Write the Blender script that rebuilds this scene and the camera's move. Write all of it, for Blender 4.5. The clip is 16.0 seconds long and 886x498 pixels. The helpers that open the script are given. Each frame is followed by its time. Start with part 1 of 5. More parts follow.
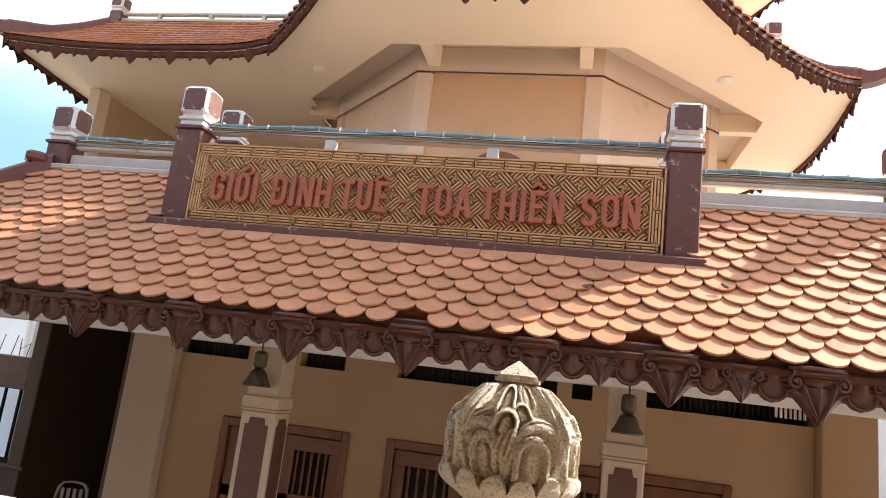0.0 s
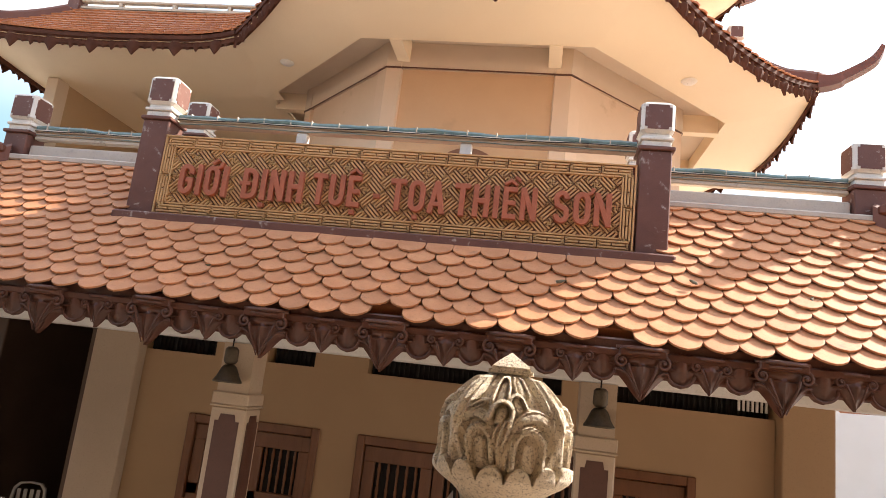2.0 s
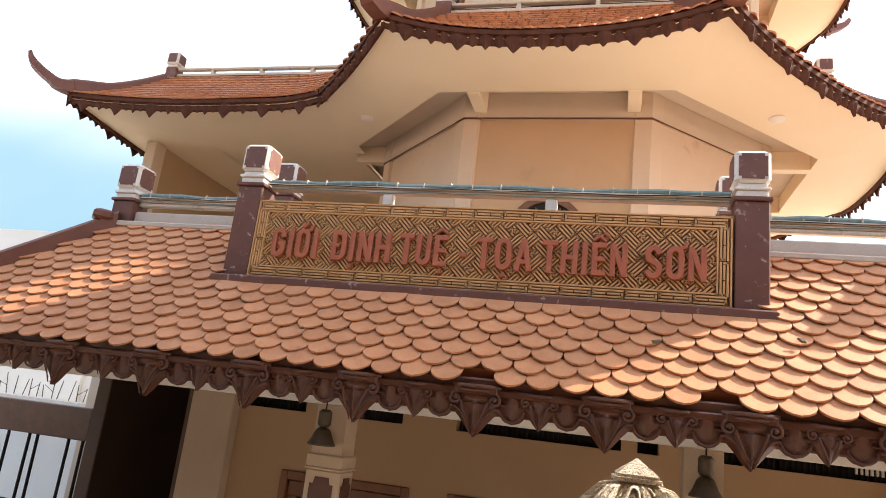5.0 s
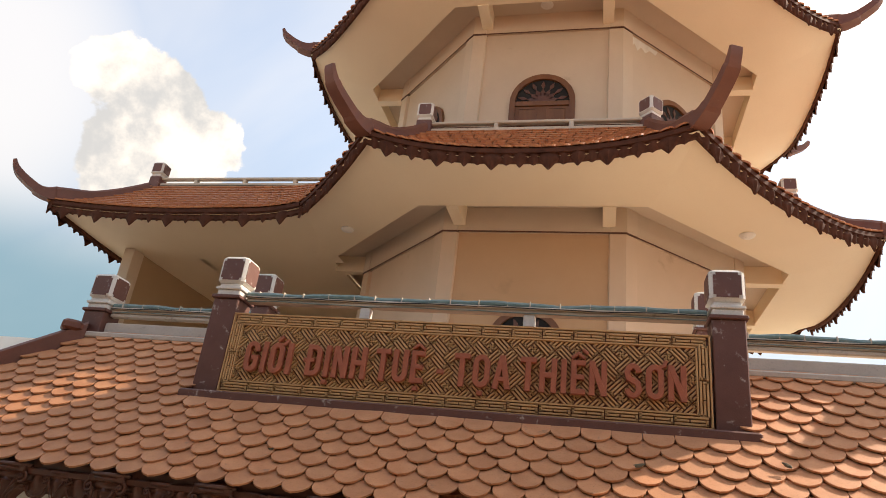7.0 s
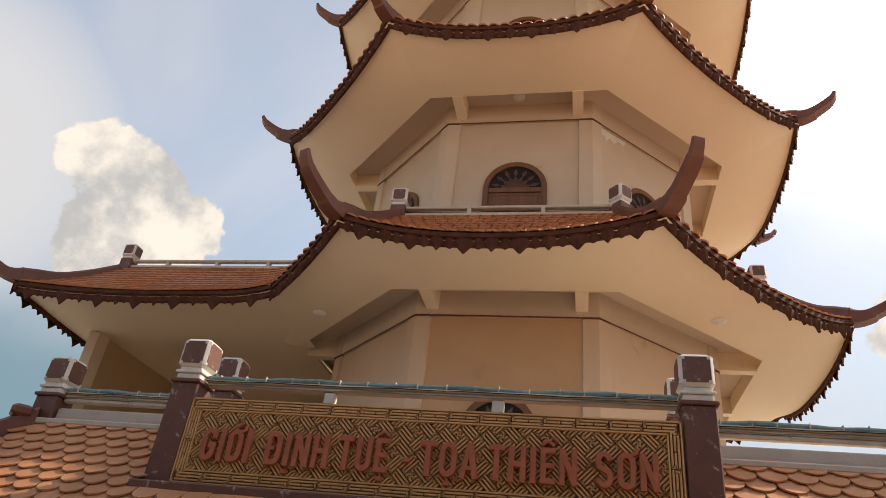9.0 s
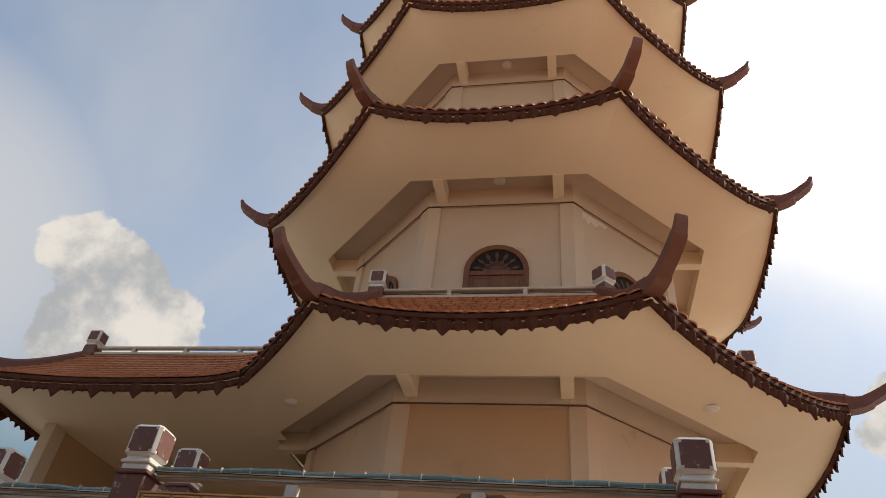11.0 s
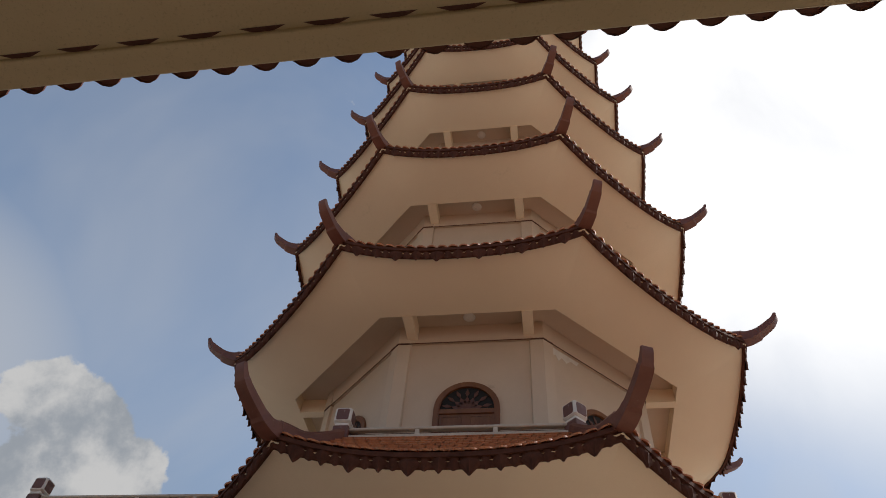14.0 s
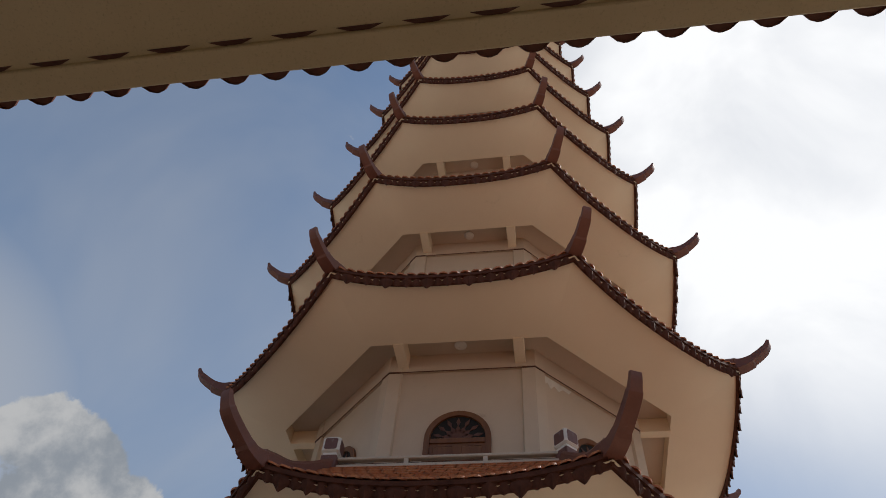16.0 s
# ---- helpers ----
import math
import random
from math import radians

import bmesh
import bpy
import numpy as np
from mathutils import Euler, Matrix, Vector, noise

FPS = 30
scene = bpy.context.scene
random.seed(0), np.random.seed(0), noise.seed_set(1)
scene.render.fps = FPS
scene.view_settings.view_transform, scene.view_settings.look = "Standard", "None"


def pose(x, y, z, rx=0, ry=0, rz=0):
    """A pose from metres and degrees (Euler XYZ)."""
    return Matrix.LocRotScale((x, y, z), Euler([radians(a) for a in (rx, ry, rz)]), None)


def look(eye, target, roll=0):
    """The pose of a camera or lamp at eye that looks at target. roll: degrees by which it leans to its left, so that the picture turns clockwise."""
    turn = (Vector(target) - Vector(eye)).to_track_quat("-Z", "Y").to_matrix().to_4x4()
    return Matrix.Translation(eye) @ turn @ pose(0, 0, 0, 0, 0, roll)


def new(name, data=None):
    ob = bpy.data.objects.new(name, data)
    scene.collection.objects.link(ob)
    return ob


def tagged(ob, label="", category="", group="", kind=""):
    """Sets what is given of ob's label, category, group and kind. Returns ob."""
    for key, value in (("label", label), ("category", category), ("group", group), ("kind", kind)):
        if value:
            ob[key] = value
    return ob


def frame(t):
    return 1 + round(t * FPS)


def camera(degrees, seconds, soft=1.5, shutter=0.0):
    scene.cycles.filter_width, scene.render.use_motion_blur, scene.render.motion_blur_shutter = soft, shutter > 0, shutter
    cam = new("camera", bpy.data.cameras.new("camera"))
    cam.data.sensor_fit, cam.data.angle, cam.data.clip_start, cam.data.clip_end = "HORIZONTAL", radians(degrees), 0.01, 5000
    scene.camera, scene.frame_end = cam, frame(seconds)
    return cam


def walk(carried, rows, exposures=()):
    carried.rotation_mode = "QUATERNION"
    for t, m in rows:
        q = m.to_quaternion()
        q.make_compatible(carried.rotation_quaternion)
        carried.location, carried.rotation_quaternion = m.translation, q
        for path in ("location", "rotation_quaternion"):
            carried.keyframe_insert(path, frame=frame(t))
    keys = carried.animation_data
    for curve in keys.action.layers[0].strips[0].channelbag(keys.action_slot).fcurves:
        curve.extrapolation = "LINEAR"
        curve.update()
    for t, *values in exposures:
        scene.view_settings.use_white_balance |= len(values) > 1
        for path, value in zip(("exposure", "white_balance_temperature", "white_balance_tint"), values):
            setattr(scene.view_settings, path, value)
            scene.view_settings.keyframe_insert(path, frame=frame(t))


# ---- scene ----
cam = camera(66.65, 16.0, soft=0.9)
PATH = [
    (0, pose(0.000, -0.000, 3.200, 101.15, -6.72, 10.37)),
    (0.5, pose(-0.041, -0.005, 3.200, 101.39, -6.35, 6.98)),
    (1, pose(-0.053, -0.008, 3.195, 101.36, -6.44, 6.30)),
    (1.5, pose(-0.062, -0.010, 3.184, 101.38, -6.31, 6.35)),
    (2, pose(-0.069, -0.012, 3.181, 101.25, -6.46, 7.24)),
    (2.5, pose(-0.085, -0.013, 3.181, 100.97, -6.55, 8.60)),
    (3, pose(-0.109, -0.021, 3.189, 100.35, -6.79, 11.87)),
    (5.5, pose(-0.178, -0.050, 3.342, 105.99, -6.80, 13.61)),
    (6, pose(-0.175, -0.044, 3.363, 108.69, -6.68, 12.92)),
    (6.5, pose(-0.176, -0.041, 3.377, 111.28, -6.51, 12.32)),
    (7, pose(-0.173, -0.044, 3.382, 113.11, -6.50, 11.86)),
    (7.5, pose(-0.161, -0.042, 3.383, 114.95, -6.41, 11.31)),
    (8, pose(-0.143, -0.031, 3.385, 116.47, -6.28, 10.88)),
    (8.5, pose(-0.119, -0.010, 3.384, 118.48, -6.23, 10.46)),
    (9, pose(-0.100, 0.023, 3.385, 120.60, -6.06, 10.05)),
    (11.5, pose(-0.109, 0.413, 3.443, 130.61, -5.09, 8.57)),
    (12, pose(-0.107, 0.410, 3.430, 132.69, -4.90, 8.14)),
    (12.5, pose(-0.090, 0.411, 3.413, 134.99, -4.61, 7.76)),
    (13, pose(-0.059, 0.431, 3.392, 137.03, -4.34, 7.66)),
    (13.5, pose(-0.017, 0.453, 3.374, 139.39, -4.03, 7.66)),
    (14, pose(0.025, 0.479, 3.364, 140.86, -3.90, 7.61)),
    (14.5, pose(0.068, 0.508, 3.363, 142.14, -3.77, 7.62)),
    (15, pose(0.101, 0.535, 3.348, 143.07, -3.70, 7.65)),
    (15.5, pose(0.129, 0.559, 3.333, 143.56, -3.68, 7.76)),
    (16, pose(0.149, 0.577, 3.320, 143.68, -3.67, 7.70)),
]
EXPOSURES = [(0, 1.24, 6600, 11), (1.5, 1.22, 7350, 13), (3, 1.24, 7350, 13), (5.5, 1.10, 7400, 13), (6.5, 0.56, 7850, 13), (7, 0.43, 7900, 13), (9, 0.04, 7850, 13), (11.5, -0.34, 7150, 11), (12.5, -0.43, 6850, 11), (14.5, -0.84, 6550, 10), (16, -0.94, 6450, 10)]
walk(cam, PATH, EXPOSURES)

# ---------------------------------------------------------------- world and sun
SUN_AZ, SUN_EL = radians(59.5), radians(40.5)   # azimuth from +y towards +x
world = bpy.data.worlds.new("sky")
scene.world = world
world.use_nodes = True
wn, wl = world.node_tree.nodes, world.node_tree.links
wn.clear()


def wnode(kind, **values):
    n = wn.new(kind)
    for key, value in values.items():
        n.inputs[key].default_value = value
    return n


def wmath(op, a, b=None, clamp=False):
    n = wn.new("ShaderNodeMath")
    n.operation, n.use_clamp = op, clamp
    for i, v in enumerate((a, b)):
        if v is None:
            continue
        if isinstance(v, (int, float)):
            n.inputs[i].default_value = v
        else:
            wl.new(v, n.inputs[i])
    return n.outputs[0]


def wramp(value, lo, hi):
    n = wn.new("ShaderNodeMapRange")
    n.interpolation_type = "SMOOTHSTEP"
    n.inputs["From Min"].default_value, n.inputs["From Max"].default_value = lo, hi
    wl.new(value, n.inputs["Value"])
    return n.outputs[0]


def wmix(fac, a, b):
    n = wn.new("ShaderNodeMix")
    n.data_type = "RGBA"
    wl.new(fac, n.inputs["Factor"])
    for sock, v in ((n.inputs["A"], a), (n.inputs["B"], b)):
        if isinstance(v, tuple):
            sock.default_value = v
        else:
            wl.new(v, sock)
    return n.outputs["Result"]


sky = wn.new("ShaderNodeTexSky")
sky.sky_type, sky.sun_disc = "NISHITA", False
sky.sun_elevation, sky.sun_rotation = SUN_EL, SUN_AZ
sky.air_density, sky.dust_density, sky.ozone_density = 1.0, 0.25, 1.6
where = wn.new("ShaderNodeTexCoord").outputs["Generated"]


def toward(az, el, lo, hi):
    """A soft round patch of the sky about a direction."""
    d = wn.new("ShaderNodeVectorMath")
    d.operation = "DOT_PRODUCT"
    wl.new(where, d.inputs[0])
    a, e = radians(az), radians(el)
    d.inputs[1].default_value = (math.sin(a) * math.cos(e), math.cos(a) * math.cos(e), math.sin(e))
    return wramp(d.outputs["Value"], math.cos(radians(lo)), math.cos(radians(hi)))


def cloud_noise(scale, detail, rough, distort=0.0):
    n = wnode("ShaderNodeTexNoise", Scale=scale, Detail=detail, Roughness=rough, Distortion=distort)
    wl.new(where, n.inputs["Vector"])
    return n.outputs["Fac"]


glow = wmath("MULTIPLY", toward(45, 54, 38, 12), wmath("ADD", 0.72, wmath("MULTIPLY", cloud_noise(3.5, 6, 0.55, 0.4), 0.56)), True)
veil = wmath("ADD", 0.06, wmath("MULTIPLY", wramp(cloud_noise(1.7, 5, 0.5, 0.5), 0.33, 0.72), 0.46))
veil = wmath("MAXIMUM", veil, wmath("MULTIPLY", glow, 0.98))
veil = wmath("MAXIMUM", veil, wmath("MULTIPLY", toward(-57, 27, 17, 4), 0.66))
puffs = cloud_noise(11, 9, 0.60, 0.0)
shape = toward(-43.0, 27.0, 5.6, 0)
for az, el, r in ((-45.3, 29.6, 4.2), (-42.0, 23.0, 4.4), (-41.5, 29.0, 4.0), (-39.0, 26.5, 4.4), (-36.8, 27.8, 3.2), (27.0, 23.0, 5.0), (34.0, 20.0, 6.0)):
    shape = wmath("MAXIMUM", shape, toward(az, el, r * 1.2, 0))
cumulus = wramp(wmath("ADD", shape, wmath("MULTIPLY", wmath("SUBTRACT", puffs, 0.5), 2.2)), 0.47, 0.66)
white = wmix(wmath("MULTIPLY", glow, glow), (9.5, 9.8, 10.3, 1), (22.0, 22.1, 22.2, 1))
lift = wn.new("ShaderNodeVectorMath")
lift.operation = "MULTIPLY"
wl.new(sky.outputs[0], lift.inputs[0])
lift.inputs[1].default_value = (3.2, 3.08, 2.85)
height = wn.new("ShaderNodeSeparateXYZ")
wl.new(where, height.inputs[0])
clear = wn.new("ShaderNodeVectorMath")
clear.operation = "SCALE"
wl.new(lift.outputs[0], clear.inputs[0])
wl.new(wmath("ADD", 0.20, wmath("MULTIPLY", wramp(height.outputs["Z"], 0.0, 0.62), 0.88)), clear.inputs["Scale"])
low = wmath("MULTIPLY", wmath("SUBTRACT", 1.0, wramp(height.outputs["Z"], 0.24, 0.36)), wmath("MULTIPLY", toward(-52, 10, 62, 26), 0.78))
thin = wmix(low, wmix(veil, clear.outputs[0], white), (1.75, 3.7, 5.2, 1))
shade = wmix(wramp(cloud_noise(10, 6, 0.6), 0.36, 0.62), (5.6, 6.2, 7.0, 1), (10.4, 10.5, 10.6, 1))
bright = wmix(cumulus, thin, shade)
bg = wnode("ShaderNodeBackground", Strength=0.088)
wl.new(bright, bg.inputs["Color"])
out = wn.new("ShaderNodeOutputWorld")
wl.new(bg.outputs[0], out.inputs["Surface"])

lamp = bpy.data.lights.new("sun", "SUN")
lamp.energy, lamp.angle, lamp.color = 5.0, radians(0.6), (1.0, 0.96, 0.91)
sun = new("sun", lamp)
sun.matrix_world = look((0, 0, 60), (-math.sin(SUN_AZ) * math.cos(SUN_EL), -math.cos(SUN_AZ) * math.cos(SUN_EL), 60 - math.sin(SUN_EL)))


# ---------------------------------------------------------------- materials
def mat(name, dark, light, scale=3.0, rough=0.7, bump=0.15, grain=60.0, metal=0.0, stain=None, per_piece=0.0, stretch=(1, 1, 1)):
    """A worn surface: two colours mixed by broad noise, fine grain as relief, optional stains (colour, scale, amount)."""
    m = bpy.data.materials.new(name)
    m.use_nodes = True
    n, l = m.node_tree.nodes, m.node_tree.links
    bsdf = n["Principled BSDF"]
    co = n.new("ShaderNodeTexCoord")
    mp = n.new("ShaderNodeMapping")
    mp.inputs["Scale"].default_value = stretch
    l.new(co.outputs["Object"], mp.inputs["Vector"])
    info = n.new("ShaderNodeObjectInfo")
    vec = mp.outputs[0]
    if per_piece:
        add = n.new("ShaderNodeVectorMath")
        add.operation = "ADD"
        scl = n.new("ShaderNodeMath")
        scl.operation = "MULTIPLY"
        scl.inputs[1].default_value = 37.0
        l.new(info.outputs["Random"], scl.inputs[0])
        l.new(vec, add.inputs[0])
        l.new(scl.outputs[0], add.inputs[1])
        vec = add.outputs[0]

    def noise_at(s, detail, r):
        t = n.new("ShaderNodeTexNoise")
        t.inputs["Scale"].default_value, t.inputs["Detail"].default_value, t.inputs["Roughness"].default_value = s, detail, r
        l.new(vec, t.inputs["Vector"])
        return t.outputs["Fac"]

    def ramp(v, lo, hi):
        r = n.new("ShaderNodeMapRange")
        r.inputs["From Min"].default_value, r.inputs["From Max"].default_value = lo, hi
        l.new(v, r.inputs["Value"])
        return r.outputs[0]

    def mixed(f, a, b):
        x = n.new("ShaderNodeMix")
        x.data_type = "RGBA"
        if isinstance(f, float):
            x.inputs["Factor"].default_value = f
        else:
            l.new(f, x.inputs["Factor"])
        for sock, v in ((x.inputs["A"], a), (x.inputs["B"], b)):
            if isinstance(v, tuple):
                sock.default_value = (*v, 1)
            else:
                l.new(v, sock)
        return x.outputs["Result"]

    col = mixed(ramp(noise_at(scale, 6, 0.6), 0.3, 0.7), dark, light)
    fine = noise_at(grain, 4, 0.65)
    col = mixed(ramp(fine, 0.55, 0.8), col, tuple(c * 0.8 for c in dark))
    if stain:
        sc, ss, amount = stain
        col = mixed(ramp(noise_at(ss, 8, 0.7), 0.72 - 0.25 * amount, 0.78 - 0.12 * amount), col, sc)
    if per_piece:
        hsv = n.new("ShaderNodeHueSaturation")
        l.new(ramp(info.outputs["Random"], -0.0, 1.0), hsv.inputs["Value"])
        val = n.new("ShaderNodeMapRange")
        val.inputs["To Min"].default_value, val.inputs["To Max"].default_value = 1 - per_piece, 1 + per_piece
        l.new(info.outputs["Random"], val.inputs["Value"])
        l.new(val.outputs[0], hsv.inputs["Value"])
        l.new(col, hsv.inputs["Color"])
        col = hsv.outputs[0]
    l.new(col, bsdf.inputs["Base Color"])
    rr = n.new("ShaderNodeMapRange")
    rr.inputs["To Min"].default_value, rr.inputs["To Max"].default_value = max(rough - 0.12, 0.05), min(rough + 0.12, 1)
    l.new(fine, rr.inputs["Value"])
    l.new(rr.outputs[0], bsdf.inputs["Roughness"])
    bsdf.inputs["Metallic"].default_value = metal
    bp = n.new("ShaderNodeBump")
    bp.inputs["Strength"].default_value, bp.inputs["Distance"].default_value = bump, 0.01
    l.new(fine, bp.inputs["Height"])
    l.new(bp.outputs[0], bsdf.inputs["Normal"])
    return m


TILE = mat("terracotta_tile", (0.545, 0.214, 0.090), (0.675, 0.306, 0.145), 5, 0.66, 0.12, 90, per_piece=0.12, stain=((0.30, 0.15, 0.09), 7, 0.35))
TILE_FAR = mat("terracotta_far", (0.40, 0.13, 0.05), (0.56, 0.22, 0.09), 4, 0.5, 0.1, 60, stain=((0.26, 0.11, 0.06), 3, 0.5))
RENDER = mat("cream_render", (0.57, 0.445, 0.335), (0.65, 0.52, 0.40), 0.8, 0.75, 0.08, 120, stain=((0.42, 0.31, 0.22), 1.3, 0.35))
SOFFIT = mat("soffit_paint", (0.80, 0.645, 0.455), (0.86, 0.71, 0.515), 0.5, 0.7, 0.05, 140, stain=((0.66, 0.53, 0.35), 0.9, 0.3))
WALL = mat("ochre_wall", (0.39, 0.255, 0.145), (0.46, 0.31, 0.18), 0.7, 0.75, 0.08, 110, stain=((0.48, 0.33, 0.18), 1.1, 0.3))
WHITE = mat("white_paint", (0.68, 0.62, 0.55), (0.80, 0.75, 0.68), 6, 0.6, 0.15, 70, stain=((0.34, 0.29, 0.25), 11, 0.45))
MAROON = mat("maroon_paint", (0.130, 0.049, 0.035), (0.175, 0.070, 0.050), 5, 0.55, 0.15, 80, stain=((0.55, 0.47, 0.42), 12, 0.47))
RIDGE = mat("ridge_brown", (0.140, 0.044, 0.025), (0.195, 0.067, 0.039), 4, 0.5, 0.15, 60, stain=((0.26, 0.15, 0.11), 7, 0.3))
CARVED = mat("carved_wood_brown", (0.080, 0.028, 0.016), (0.140, 0.050, 0.029), 7, 0.34, 0.25, 60, stain=((0.26, 0.14, 0.09), 26, 0.45))
# the carved wood again, darkened and dulled for the shaded pagoda eaves
FRINGE = mat("shaded_carved_fringe", (0.062, 0.022, 0.013), (0.115, 0.043, 0.026), 6, 0.8, 0.25, 60)
FRINGE.node_tree.nodes["Principled BSDF"].inputs["Specular IOR Level"].default_value = 0.15
GOLD = mat("gold_relief", (0.57, 0.310, 0.128), (0.67, 0.395, 0.178), 9, 0.55, 0.2, 120, stain=((0.30, 0.16, 0.06), 8, 0.4))
SIGN_BACK = mat("sign_ground", (0.10, 0.033, 0.016), (0.15, 0.052, 0.025), 8, 0.65, 0.2, 80)
LETTER = mat("brick_red_letter", (0.39, 0.105, 0.052), (0.48, 0.145, 0.075), 8, 0.55, 0.15, 90, stain=((0.28, 0.08, 0.05), 12, 0.3))
TEAK = mat("teak", (0.14, 0.049, 0.018), (0.21, 0.082, 0.030), 6, 0.45, 0.2, 50, stretch=(1, 1, 0.15))
# black iron, wire and glass; on backing sheets it stands in for unlit rooms
BLACK = mat("flat_black", (0.010, 0.009, 0.009), (0.016, 0.014, 0.013), 5, 0.85, 0.05, 50)
STONE = mat("speckled_stone", (0.72, 0.605, 0.46), (0.85, 0.75, 0.60), 9, 0.9, 0.8, 260, stain=((0.13, 0.09, 0.065), 170, 0.84))
TEAL = mat("teal_tube", (0.13, 0.22, 0.225), (0.24, 0.34, 0.33), 20, 0.3, 0.05, 80)
BRONZE = mat("aged_bronze", (0.06, 0.045, 0.03), (0.12, 0.09, 0.06), 12, 0.5, 0.2, 80, metal=0.6)
PAVING = mat("grey_paving", (0.44, 0.385, 0.32), (0.54, 0.475, 0.40), 2, 0.8, 0.15, 60, stain=((0.30, 0.27, 0.24), 1.5, 0.4))
COURT = mat("dark_court_tone", (0.085, 0.054, 0.040), (0.125, 0.080, 0.058), 2, 0.5, 0.1, 60, stain=((0.08, 0.05, 0.04), 2, 0.4))
DECKING = mat("pale_terrace_tile", (0.66, 0.51, 0.385), (0.74, 0.585, 0.45), 2, 0.6, 0.1, 60, stain=((0.52, 0.38, 0.28), 3, 0.35))
PLATFORM = mat("terrace_stone", (0.28, 0.215, 0.165), (0.36, 0.285, 0.22), 2, 0.7, 0.1, 60, stain=((0.30, 0.23, 0.17), 3, 0.4))
CHALK = mat("white_facade", (0.72, 0.71, 0.68), (0.80, 0.79, 0.77), 1.0, 0.75, 0.08, 90, stain=((0.55, 0.53, 0.50), 2, 0.35))
# stained cream, toned down partly for the shade at the porch's left end
DIM_CREAM = mat("dimmed_cream_paint", (0.47, 0.365, 0.265), (0.55, 0.43, 0.32), 1.2, 0.7, 0.08, 110, stain=((0.36, 0.27, 0.19), 2.2, 0.4))
PEACH = mat("peach_wall_paint", (0.60, 0.425, 0.30), (0.68, 0.49, 0.355), 0.8, 0.75, 0.08, 120, stain=((0.50, 0.34, 0.23), 1.3, 0.4))
# front wall colour with warm bounced light mixed in
TAN = mat("tan_bounce_tint", (0.54, 0.325, 0.185), (0.61, 0.38, 0.225), 0.8, 0.75, 0.08, 120, stain=((0.44, 0.28, 0.16), 1.3, 0.4))
PANEL = mat("dark_brown_panel", (0.080, 0.032, 0.021), (0.115, 0.046, 0.030), 5, 0.5, 0.15, 80, stain=((0.20, 0.13, 0.10), 14, 0.3))
# dark brown that holds the shade of the side passage
PASSAGE = mat("brown_passage_shade", (0.095, 0.058, 0.040), (0.135, 0.082, 0.056), 1.5, 0.7, 0.1, 80, stain=((0.12, 0.07, 0.05), 2, 0.4))
CEMENT = mat("weathered_cement", (0.52, 0.44, 0.37), (0.62, 0.53, 0.45), 4, 0.8, 0.2, 60, stain=((0.26, 0.21, 0.18), 6, 0.45))
GALLERY = mat("gallery_floor_tile", (0.18, 0.12, 0.085), (0.24, 0.165, 0.12), 2, 0.6, 0.1, 60, stain=((0.18, 0.12, 0.08), 3, 0.4))
TRIM = mat("dirty_cream_trim", (0.50, 0.41, 0.32), (0.62, 0.52, 0.42), 5, 0.7, 0.15, 70, stain=((0.28, 0.21, 0.16), 7, 0.5))
PLASTIC = mat("pale_plastic", (0.55, 0.52, 0.50), (0.62, 0.60, 0.58), 8, 0.45, 0.05, 90)
GRANITE = mat("rough_pale_granite", (0.50, 0.49, 0.48), (0.70, 0.69, 0.68), 60, 0.85, 0.7, 260, stain=((0.14, 0.135, 0.13), 120, 0.9))
HALL = mat("hall_ceiling", (0.64, 0.515, 0.30), (0.73, 0.60, 0.36), 1.0, 0.7, 0.05, 80)


